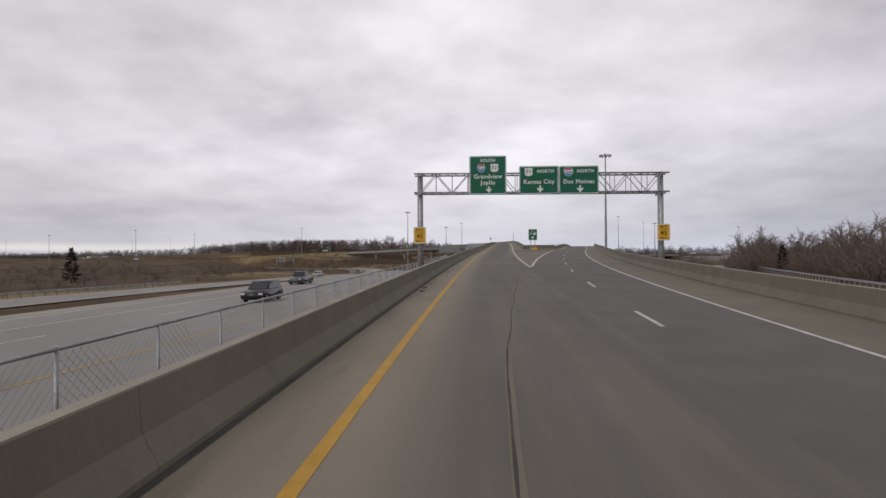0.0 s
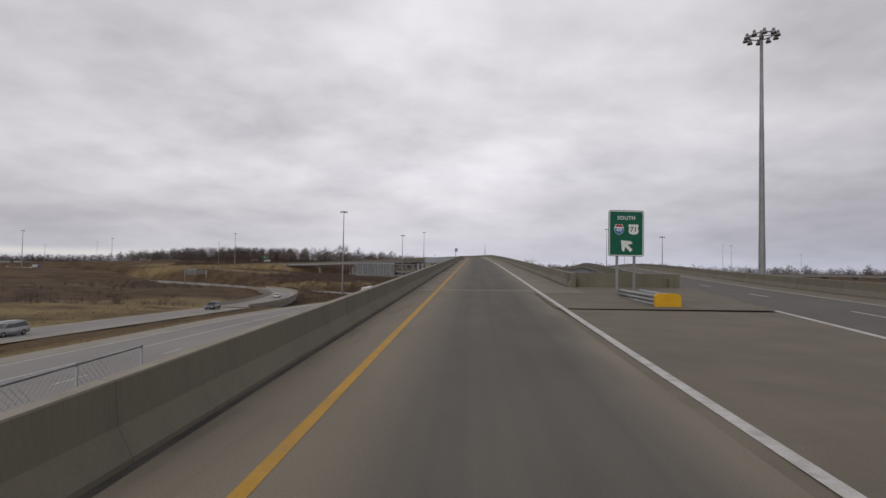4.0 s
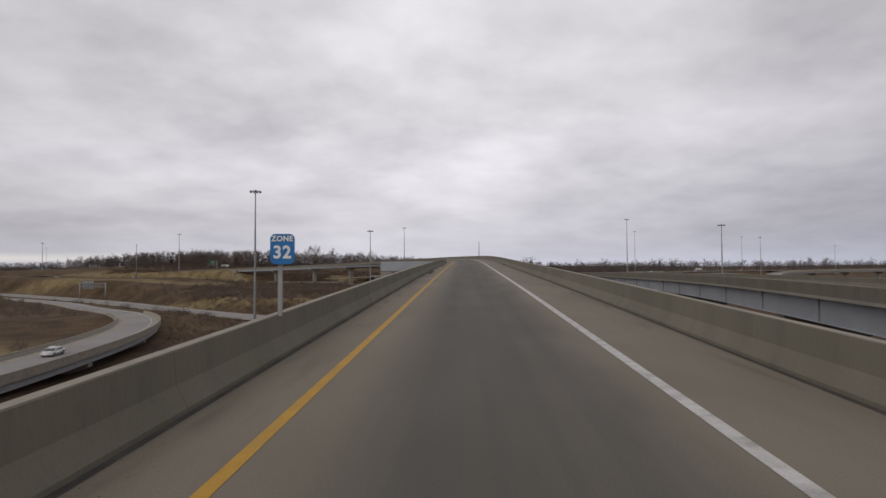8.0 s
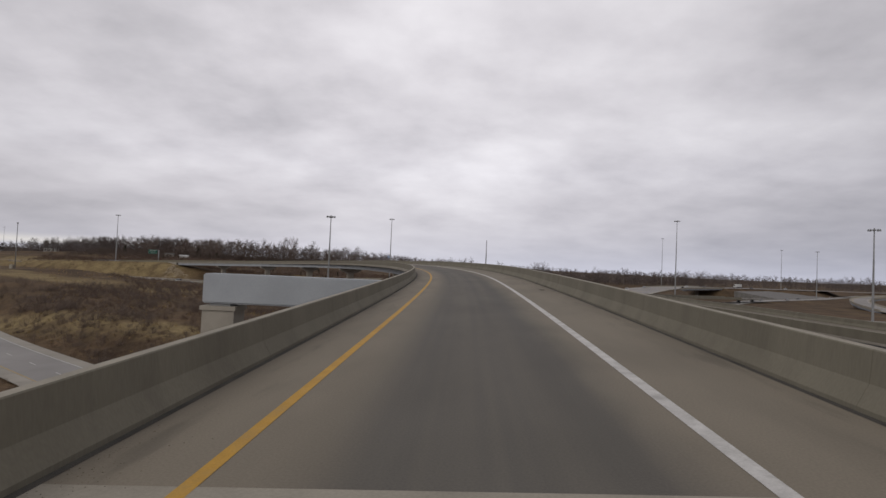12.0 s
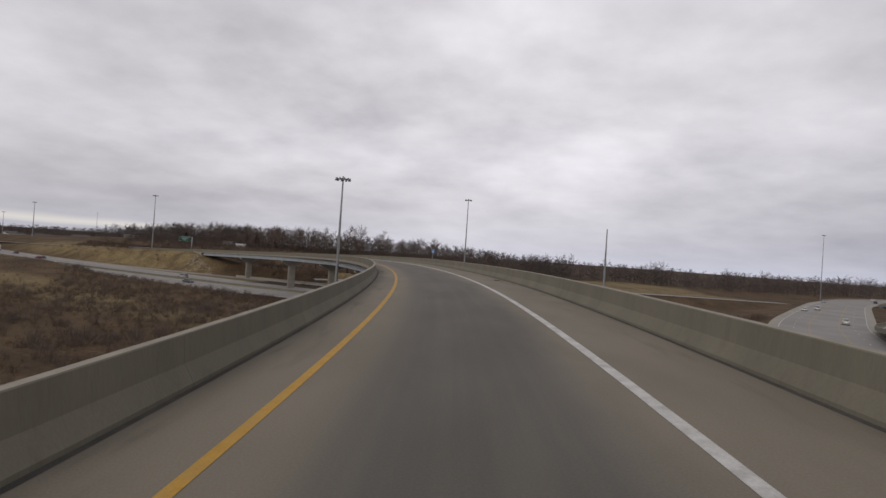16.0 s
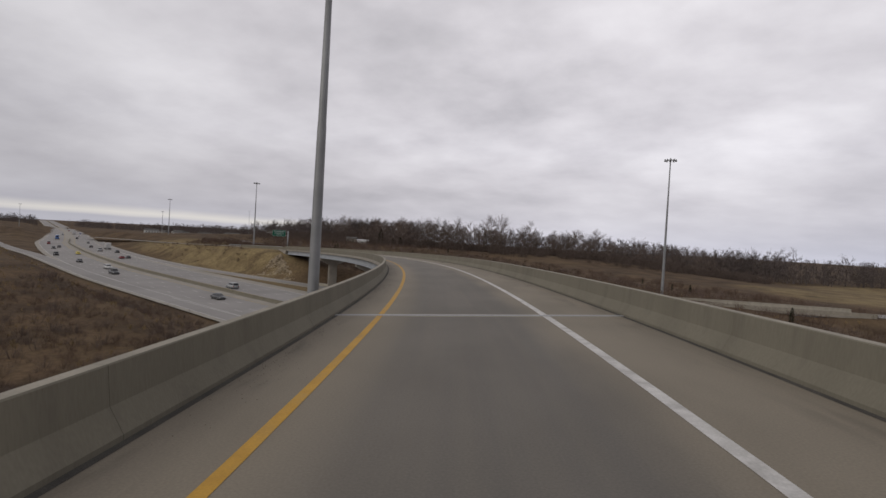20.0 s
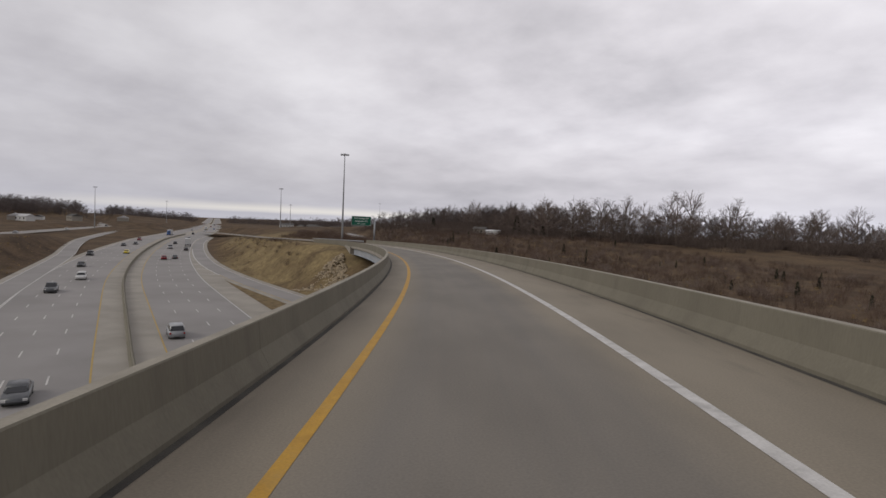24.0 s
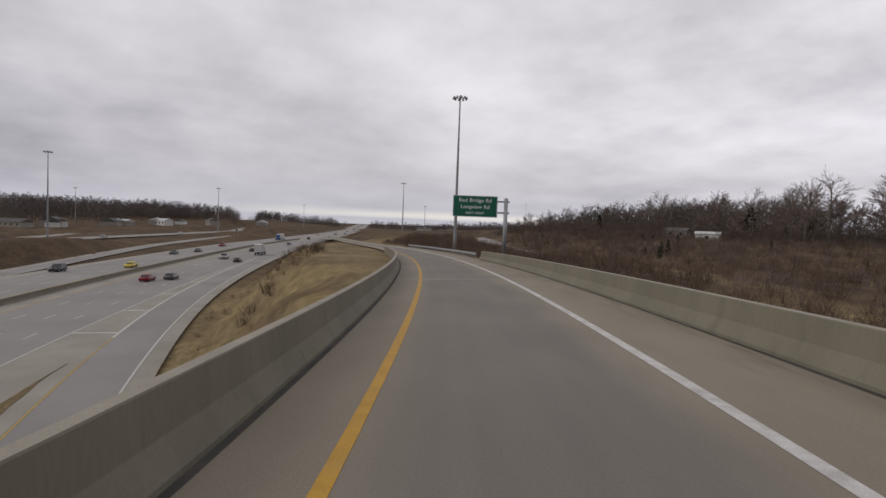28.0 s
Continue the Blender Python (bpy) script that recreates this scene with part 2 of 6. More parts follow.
def worn_deck():
    """Concrete that tyres have darkened between the edge lines; the uv map holds metres across and along."""
    m = bpy.data.materials.new("tyre_worn_brightened_deck")
    m.use_nodes = True
    N, L = m.node_tree.nodes, m.node_tree.links
    p = N["Principled BSDF"]
    p.inputs["Roughness"].default_value = 0.85
    p.inputs["Specular IOR Level"].default_value = 0.35
    uv = N.new("ShaderNodeUVMap")
    uv.uv_map = "metres"
    sep = N.new("ShaderNodeSeparateXYZ")
    L.new(uv.outputs[0], sep.inputs[0])

    def noise_at(sx, sy, scale, detail=5):
        mp = N.new("ShaderNodeMapping")
        mp.inputs["Scale"].default_value = (sx, sy, 1)
        L.new(uv.outputs[0], mp.inputs[0])
        n = N.new("ShaderNodeTexNoise")
        n.inputs["Scale"].default_value, n.inputs["Detail"].default_value = scale, detail
        L.new(mp.outputs[0], n.inputs["Vector"])
        return n.outputs[0]

    def mapped(src, a, b, c, d, soft=True):
        r = N.new("ShaderNodeMapRange")
        r.interpolation_type = "SMOOTHSTEP" if soft else "LINEAR"
        for i, v in zip((1, 2, 3, 4), (a, b, c, d)):
            r.inputs[i].default_value = v
        L.new(src, r.inputs[0])
        return r.outputs[0]

    def math_of(op, a, c):
        n = N.new("ShaderNodeMath")
        n.operation = op
        for i, v in enumerate((a, c)):
            if isinstance(v, (int, float)):
                n.inputs[i].default_value = v
            else:
                L.new(v, n.inputs[i])
        return n.outputs[0]

    streak = noise_at(1.6, 0.02, 1.0)
    patch = noise_at(0.5, 0.18, 1.0)
    grain = noise_at(1, 1, 28.0, 4)
    across = math_of("ADD", sep.outputs[0], math_of("MULTIPLY", math_of("SUBTRACT", patch, 0.5), 0.9))
    wear = math_of("MULTIPLY", mapped(across, 0.35, 1.9, 0, 1), math_of("MAXIMUM", mapped(across, 4.6, 6.0, 1, 0), mapped(sep.outputs[1], 70, 120, 1, 0)))
    wear = math_of("MULTIPLY", wear, mapped(streak, 0.3, 0.7, 0.78, 1.0))
    mix = N.new("ShaderNodeMix")
    mix.data_type = "RGBA"
    mix.inputs[6].default_value = (0.185, 0.161, 0.124, 1)
    L.new(wear, mix.inputs[0])
    # brightness painted into the colour: the worn lane turns paler past the bend
    brightened = N.new("ShaderNodeMix")
    brightened.data_type = "RGBA"
    brightened.inputs[6].default_value, brightened.inputs[7].default_value = (0.094, 0.087, 0.076, 1), (0.132, 0.121, 0.106, 1)
    L.new(mapped(sep.outputs[1], 330, 600, 0, 1), brightened.inputs[0])
    L.new(brightened.outputs[2], mix.inputs[7])
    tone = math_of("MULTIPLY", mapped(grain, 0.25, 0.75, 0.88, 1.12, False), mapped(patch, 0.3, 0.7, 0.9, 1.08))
    # more painted brightness: the whole deck is raised by the gantry and past the bend
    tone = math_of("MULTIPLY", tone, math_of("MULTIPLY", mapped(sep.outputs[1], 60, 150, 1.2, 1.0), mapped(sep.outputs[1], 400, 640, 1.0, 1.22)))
    mul = N.new("ShaderNodeMix")
    mul.data_type, mul.blend_type = "RGBA", "MULTIPLY"
    mul.inputs[0].default_value = 1.0
    L.new(mix.outputs[2], mul.inputs[6])
    L.new(tone, mul.inputs[7])
    # grimy, sandy streaks by the parapets
    dirt = N.new("ShaderNodeMix")
    dirt.data_type = "RGBA"
    dirt.inputs[7].default_value = (0.085, 0.075, 0.06, 1)
    L.new(mapped(noise_at(2.2, 0.35, 1.0, 6), 0.55, 0.75, 0.0, 0.55), dirt.inputs[0])
    edge = math_of("ADD", mapped(sep.outputs[0], -1.2, 0.0, 1, 0), mapped(sep.outputs[0], 7.2, 8.4, 0, 1))
    k = math_of("MULTIPLY", mapped(noise_at(2.2, 0.35, 1.0, 6), 0.5, 0.72, 0.0, 0.45), edge)
    L.new(k, dirt.inputs[0])
    L.new(mul.outputs[2], dirt.inputs[6])
    L.new(dirt.outputs[2], p.inputs["Base Color"])
    bp = N.new("ShaderNodeBump")
    bp.inputs["Strength"].default_value, bp.inputs["Distance"].default_value = 0.12, 0.03
    L.new(grain, bp.inputs["Height"])
    L.new(bp.outputs[0], p.inputs["Normal"])
    return m


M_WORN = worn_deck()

# ---- small builders ----


def mesh_of(bm, name, mat):
    me = bpy.data.meshes.new(name)
    bm.to_mesh(me)
    bm.free()
    for m in (mat if isinstance(mat, (list, tuple)) else [mat]):
        me.materials.append(m)
    return me


def raw(name, verts, faces, mat, smooth=False):
    me = bpy.data.meshes.new(name)
    me.from_pydata(verts, [], faces)
    me.materials.append(mat)
    if smooth:
        me.polygons.foreach_set("use_smooth", [True] * len(me.polygons))
    me.update()
    return me


def part(name, bm, mat, parent, label=""):
    ob = new(name, mesh_of(bm, name, mat) if isinstance(bm, bmesh.types.BMesh) else bm)
    ob.parent = parent
    if label:
        ob["label"] = label
    return ob


def thing(name, label, category, at=None, group="", kind=""):
    ob = new(name)
    if at is not None:
        ob.matrix_world = at
    return tagged(ob, label, category, group, kind)


def box(bm, x0, x1, y0, y1, z0, z1, m=None):
    vs = [bm.verts.new((x, y, z)) for z in (z0, z1) for x, y in ((x0, y0), (x1, y0), (x1, y1), (x0, y1))]
    if m is not None:
        for v in vs:
            v.co = m @ v.co
    for f in ((3, 2, 1, 0), (4, 5, 6, 7), (0, 1, 5, 4), (1, 2, 6, 5), (2, 3, 7, 6), (3, 0, 4, 7)):
        bm.faces.new([vs[i] for i in f])
    return bm


def boxes(*rows):
    bm = bmesh.new()
    for r in rows:
        box(bm, *r)
    return bm


def bar(bm, a, b, r0, r1=None, n=6):
    """A round tapered bar from a to b."""
    a, b = Vector(a), Vector(b)
    r1 = r0 if r1 is None else r1
    q = (b - a).to_track_quat("Z", "Y").to_matrix()
    rings = []
    for c, r in ((a, r0), (b, r1)):
        rings.append([bm.verts.new(c + q @ Vector((r * math.cos(k * math.tau / n), r * math.sin(k * math.tau / n), 0))) for k in range(n)])
    for k in range(n):
        f = bm.faces.new((rings[0][k], rings[0][(k + 1) % n], rings[1][(k + 1) % n], rings[1][k]))
        f.smooth = n > 6
    bm.faces.new(rings[0][::-1])
    bm.faces.new(rings[1])
    return bm


def bars(rows, n=6):
    bm = bmesh.new()
    for r in rows:
        bar(bm, *r, n=n)
    return bm


# ---- alignments: heading, height and bank along the length, as a road is set out ----


class Line:
    def __init__(self, start, head, height, bank, s0, s1, step=1.0):
        self.s = np.arange(s0, s1 + step, step)
        k = np.array(head, float)
        h = np.interp(self.s, k[:, 0], k[:, 1])
        w = np.hanning(33)
        h = np.convolve(np.pad(h, 16, mode="reflect", reflect_type="odd"), w / w.sum(), "valid")
        h = np.radians(h)
        dx, dy = -np.sin(h) * step, np.cos(h) * step
        x = np.concatenate([[0], np.cumsum((dx[1:] + dx[:-1]) / 2)])
        y = np.concatenate([[0], np.cumsum((dy[1:] + dy[:-1]) / 2)])
        i0 = int(round(-s0 / step))
        self.x, self.y = x - x[i0] + start[0], y - y[i0] + start[1]
        self.h = h
        kz, kb = np.array(height, float), np.array(bank, float)
        z = np.interp(self.s, kz[:, 0], kz[:, 1])
        w = np.hanning(61)
        self.z = np.convolve(np.pad(z, 30, mode="reflect", reflect_type="odd"), w / w.sum(), "valid")
        b = np.interp(self.s, kb[:, 0], kb[:, 1])
        self.b = np.convolve(np.pad(b, 30, mode="edge"), w / w.sum(), "valid")

    def at(self, s, off=0.0, up=0.0):
        """A point at s along, off metres to the right, up metres over the surface."""
        i = lambda a: np.interp(s, self.s, a)
        h = i(self.h)
        return np.array([i(self.x) + off * np.cos(h), i(self.y) + off * np.sin(h), i(self.z) + off * i(self.b) + up])

    def stand(self, s, off=0.0, up=0.0):
        p = self.at(s, off, up)
        return pose(*p, 0, 0, math.degrees(np.interp(s, self.s, self.h)))


class Poly(Line):
    """The same for a road given by a few points that a smooth curve passes through."""

    def __init__(self, pts, step=2.0, bank=0.0):
        p = np.array(pts, float)
        t = np.concatenate([[0], np.cumsum(np.hypot(*np.diff(p[:, :2], axis=0).T))])
        s = np.arange(0, t[-1], step)
        q = np.stack([np.interp(s, t, p[:, j]) for j in range(3)], 1)
        n = 41
        w = np.hanning(n)
        q = np.stack([np.convolve(np.pad(q[:, j], n // 2, mode="reflect", reflect_type="odd"), w / w.sum(), "valid") for j in range(3)], 1)
        self.x, self.y, self.z = q.T
        self.s = np.concatenate([[0], np.cumsum(np.hypot(*np.diff(q[:, :2], axis=0).T))])
        d = np.gradient(q, axis=0)
        self.h = np.unwrap(np.arctan2(-d[:, 0], d[:, 1]))
        self.b = np.full(len(self.s), bank)


def sweep(name, line, s0, s1, section, mat, step=3.0, closed=True, caps=True, smooth=False):
    """Sweeps a section of (offset, height) points along a line; closed sections get end caps."""
    n = max(2, int(round((s1 - s0) / step)) + 1)
    ss = np.linspace(s0, s1, n)
    k = len(section) if not callable(section) else len(section(s0))
    verts, faces = [], []
    for s in ss:
        sec = section(s) if callable(section) else section
        for off, up in sec:
            verts.append(tuple(line.at(s, off, up)))
    for i in range(n - 1):
        for j in range(k if closed else k - 1):
            a, b = i * k + j, i * k + (j + 1) % k
            faces.append((a, b, b + k, a + k))
    if closed and caps:
        faces.append(tuple(range(k))[::-1])
        faces.append(tuple(range((n - 1) * k, n * k)))
    return raw(name, verts, faces, mat, smooth)


def paved(name, line, s0, s1, offsets, mat, step=2.0):
    """A paved strip with several columns across and a uv map in metres."""
    n = int((s1 - s0) / step) + 1
    ss = np.linspace(s0, s1, n)
    verts, uvs, faces = [], [], []
    for s in ss:
        for o in offsets:
            o = o(s) if callable(o) else o
            verts.append(tuple(line.at(s, o)))
            uvs.append((o, s))
    k = len(offsets)
    for i in range(n - 1):
        for j in range(k - 1):
            a = i * k + j
            faces.append((a, a + 1, a + k + 1, a + k))
    me = raw(name, verts, faces, mat)
    layer = me.uv_layers.new(name="metres")
    for lp in me.loops:
        layer.data[lp.index].uv = uvs[lp.vertex_index]
    return me


def strip(name, line, s0, s1, o0, o1, up, mat, step=3.0):
    return sweep(name, line, s0, s1, [(o1, up), (o0, up)], mat, step, closed=False)


def dashes(name, line, s0, s1, off, width, up, mat, length=3.05, period=12.2):
    verts, faces = [], []
    s = s0
    while s + length < s1:
        o = off(s) if callable(off) else off
        i = len(verts)
        for q in (s, s + length):
            for d in (-width / 2, width / 2):
                verts.append(tuple(line.at(q, o + d, up(q) if callable(up) else up)))
        faces.append((i + 2, i, i + 1, i + 3)[::-1])
        s += period
    return raw(name, verts, faces, mat)


RAMP = Line((-1.96, 0.0), [(-120, 2), (0, 0.29), (60, -1.35), (120, -3.09), (180, -3.02), (250, -2.5), (310, -2.6), (340, -0.98), (370, 3.9), (410, 10.71), (460, 19.46), (520, 28.47), (580, 37.78), (640, 47.41), (700, 56.06), (760, 64), (820, 69), (1100, 72)],
            [(-120, -5), (0, -2.48), (60, -1.05), (120, 0.65), (180, 2.66), (240, 4.52), (300, 5.97), (360, 7.19), (420, 7.93), (480, 7.98), (540, 7.33), (600, 6.14), (660, 4.7), (720, 3.25), (800, 1.2), (900, -1.5), (1100, -5.0)],
            [(-120, 0), (0, -0.003), (60, 0.010), (120, 0.0115), (180, 0.0), (250, 0.012), (300, 0.044), (340, 0.062), (380, 0.0665), (450, 0.060), (550, 0.048), (650, 0.038), (700, 0.037), (850, 0.02), (1100, 0.02)], -120, 1100)
# the branch that leaves to the right; its reference is the dashed line between its two lanes
BRANCH = Poly([(2, -120, -4.6), (3.6, -40, -3.3), (4.5, 0, -2.4), (5.3, 20, -1.95), (7.0, 43, -1.4), (9.3, 61, -0.9), (11.5, 77, -0.45), (13.3, 88, -0.1), (15, 97, 0.2), (18, 113, 0.65), (21.4, 130, 1.0), (25, 147, 1.2), (27.7, 160, 1.5), (31.2, 181, 2.2), (34.8, 201, 2.8), (39, 222, 3.2), (43.4, 244, 3.38), (47.7, 264, 3.38), (51.8, 284, 3.25), (55.3, 304, 3.05), (58.2, 324, 2.85), (60.4, 344, 2.7), (63, 384, 2.4), (67, 424, 1.9), (79, 480, 0.6), (100, 540, -1.2), (140, 600, -3.5), (200, 665, -5.5), (270, 720, -6.5)])
LEFT_ROAD = Poly([(-19.5, -200, -3.4), (-19.5, 0, -3.6), (-19.5, 100, -4.3), (-19, 190, -5.4), (-17, 260, -7.6), (-8, 330, -11.4), (20, 420, -12), (60, 520, -10)])
FAR_ROAD = Poly([(-300, 545, -6.4), (-357, 593, -6.2), (-415, 616, -6), (-515, 673, -6), (-690, 770, -6), (-1000, 862, -5.5), (-1500, 1000, -5)])
WOOD_ROAD = Poly([(30, -120, -4.5), (31, 20, -3.9), (40, 90, -3.9), (62, 160, -4.3), (110, 250, -5.5), (180, 340, -6.5), (300, 430, -7)])
FRONTAGE = Poly([(-205, 712, 0.5), (-260, 740, 1.2), (-340, 800, 1.5), (-470, 900, 1)])
LOOP_ROAD = Poly([(-52, -200, -4.2), (-52, 60, -5.0), (-50, 150, -6.2), (-50, 200, -7.3), (-51.5, 257, -8.7), (-56, 282, -9.0), (-60, 307, -9.1), (-66, 329, -9.2), (-79, 357, -9.4), (-99, 382, -9.7), (-126, 405, -10.1), (-165, 448, -10.8), (-225, 494, -11.3), (-330, 545, -11), (-620, 640, -9)])
CROSS_ROAD = Poly([(-640, 728, -8), (-420, 628, -10), (-300, 563, -11.3), (-210, 506, -11.6), (-156, 469, -11.9), (-101, 422, -12), (-71, 398, -12), (-52, 385, -12), (-16, 358, -12), (24, 331, -11.8), (94, 287, -11), (222, 214, -9.5), (480, 92, -8)])
HIGHWAY = Poly([(330, 462, -7.2), (120, 523, -7.0), (0, 555, -6.9), (-87, 575.6, -6.8), (-106, 580.5, -6.8), (-163, 600, -6.8), (-201, 613, -6.8), (-247, 632, -6.8), (-292, 652.4, -6.8), (-337, 674, -6.8), (-417, 714.5, -6.8), (-500, 764, -6.9), (-720, 890, -7.0), (-1250, 1170, -5), (-2000, 1560, 2)])
SIDE_ROAD = Poly([(60, 480, -4), (96, 566, -3.2), (135, 640, -2.6), (175, 715, -2.4), (225, 790, -2.3), (285, 850, -2.2), (350, 890, -2.2), (450, 930, -2.2), (700, 1000, -2)])
OVERPASS = Poly([(-80, 600, -3.5), (-17, 634, -1.6), (25, 640, -1.4), (60, 655, -1.7), (100, 672, -2.2), (138, 686, -2.6)])
LOW_ROAD = Poly([(150, 590, -9.2), (188, 639, -9), (264, 728, -9), (390, 837, -9), (613, 1055, -8), (900, 1250, -7)])
EXIT_ROAD = Poly([tuple(HIGHWAY.at(q, o, 0.02)) for q, o in ((390, 44), (440, 37.5), (480, 33), (510, 30), (525, 28.2), (545, 26), (562, 24.3), (584, 22.6), (600, 21.6), (638, 20.6), (694, 20.2), (760, 20.1), (860, 20.1))])
# the lane that joins the highway from the west
SLIP_ROAD = Poly([tuple(HIGHWAY.at(q, o, 0.02)) for q, o in ((420, -20.2), (520, -20.2), (600, -20.6), (640, -23), (690, -30), (760, -39), (850, -48), (960, -58), (1100, -66))])

# ---- terrain ----
SPOTS = np.array([(-20, 0, -4.2), (-60, 60, -5.4), (-160, 100, -7), (-70, 200, -6.4), (0, 210, -8), (-47, 335, -13), (-60, 296, -13), (-150, 420, -12.4), (60, 300, -12), (-170, 550, -0.6), (-212, 562, -1.4), (-135, 532, -3.2), (255, 805, -12), (280, 800, -12), (50, 40, -4.5), (80, 110, -4), (140, 160, -5), (110, 380, -9.5), (-45, 440, -6.4), (-100, 500, -5.8), (10, 470, -7.2), (60, 600, -6), (-20, 631, -1.4),
                  (-122, 750, 0.0), (-60, 700, -1.6), (-180, 800, 5.5), (-110, 830, 5.0), (-330, 1000, 9), (-300, 900, 8.0), (-205, 672, 2.6), (40, 900, -5), (300, 600, -8), (-500, 600, -8), (-400, 250, -8.5), (-800, 1100, -5), (300, 1400, -6)])


def smooth(t):
    t = np.clip(t, 0, 1)
    return t * t * (3 - 2 * t)


CORRIDORS = [(RAMP, 0, 175, 11, 10, 0.4), (RAMP, 850, 1e9, 11, 16, 0.3), (LEFT_ROAD, 0, 1e9, 12, 5, 0.14), (LOOP_ROAD, 0, 214, 7, 12, 0.14), (LOOP_ROAD, 292, 1e9, 7, 12, 0.14), (CROSS_ROAD, 0, 1e9, 8, 12, 0.32), (HIGHWAY, 0, 1e9, 27, 14, 0.32), (SIDE_ROAD, 0, 148, 16, 14, 0.32), (SIDE_ROAD, 222, 1e9, 16, 14, 0.32), (LOW_ROAD, 0, 1e9, 8, 12, 0.32), (SLIP_ROAD, 0, 1e9, 5, 10, 0.32), (EXIT_ROAD, 0, 1e9, 5.5, 12, 0.32), (FAR_ROAD, 0, 1e9, 7, 16, 0.32), (WOOD_ROAD, 0, 1e9, 6, 8, 0.32), (FRONTAGE, 0, 1e9, 5, 10, 0.32), (OVERPASS, 57, 1e9, 5.5, 14, 0.15)]


def ground_z(x, y):
    x, y = np.asarray(x, float), np.asarray(y, float)
    num = den = 0
    for px, py, pz in SPOTS:
        w = 1 / ((x - px) ** 2 + (y - py) ** 2 + 900) ** 1.5
        num, den = num + w * pz, den + w
    z = num / den
    far = smooth((np.hypot(x + 100, y - 450) - 700) / 1500)
    z = z * (1 - far) + far * (-4 + 6 * np.sin(x / 610 + 1) + 5 * np.sin(y / 720 + 2))
    z = z + 24 * np.exp(-((x + 1450) / 380) ** 2 - ((y - 600) / 340) ** 2)
    z = z + 13 * np.exp(-((x + 1080) / 160) ** 2 - ((y - 700) / 260) ** 2)
    z = z + 0.35 * np.sin(x / 11 + np.sin(y / 17)) * np.sin(y / 13 + np.sin(x / 19)) * (1 - far)
    for line, i0, i1, half, slope, drop in CORRIDORS:
        lo, hi = int(i0), int(min(i1, len(line.s)))
        px, py, pz = (a[lo:hi:4] for a in (line.x, line.y, line.z))
        best = np.full(x.shape, 1e12)
        bz = np.zeros(x.shape)
        for a, b, c in zip(px, py, pz):
            d = (x - a) ** 2 + (y - b) ** 2
            near = d < best
            best, bz = np.where(near, d, best), np.where(near, c, bz)
        k = 1 - smooth((np.sqrt(best) - half) / slope)
        z = z * (1 - k) + (bz - drop) * k
    return z


def build_ground():
    u = np.linspace(-1, 1, 321)
    gx = -60 + 420 * u * (1 + 9.0 * np.abs(u) ** 5)
    gy = 430 + 460 * u * (1 + 8.0 * np.abs(u) ** 5)
    X, Y = np.meshgrid(gx, gy)
    Z = ground_z(X.ravel(), Y.ravel())
    verts = np.stack([X.ravel(), Y.ravel(), Z], 1).tolist()
    n = len(u)
    faces = [(j * n + i, j * n + i + 1, (j + 1) * n + i + 1, (j + 1) * n + i) for j in range(n - 1) for i in range(n - 1)]
    me = raw("ground", verts, faces, M_GROUND, True)
    # where the grass is mown and dry rather than brush: verges, the loop's inside, the island by the exit lane
    mown = np.zeros(X.size)
    for cx, cy, rx, ry, turn in MOWN:
        c, s = math.cos(radians(turn)), math.sin(radians(turn))
        u, v = (X.ravel() - cx) * c + (Y.ravel() - cy) * s, -(X.ravel() - cx) * s + (Y.ravel() - cy) * c
        mown = np.maximum(mown, 1 - smooth((np.hypot(u / rx, v / ry) - 0.8) / 0.4))
    at = me.attributes.new("mown", "FLOAT", "POINT")
    at.data.foreach_set("value", mown.astype(np.float32))
    ob = new("ground", me)
    return tagged(ob, "dry brown winter grass over embankments and fields", "ground", kind="structure")


MOWN = tuple((*RAMP.at(q, 38)[:2], 24, 5, float(np.degrees(np.interp(q, RAMP.s, RAMP.h))) + 90) for q in range(560, 860, 32)) + ((-34, 60, 7, 260, 0), (-85, 250, 32, 75, 8), (-60, 120, 8, 90, 0), (-215, 668, 75, 22, -28), (-300, 715, 90, 22, -28), (-160, 520, 130, 10, -17), (92, 840, 55, 100, -8), (75, 740, 70, 45, 0), (160, 800, 36, 60, -20), (-30, 300, 9, 40, 10), (-95, 432, 120, 6, -25))


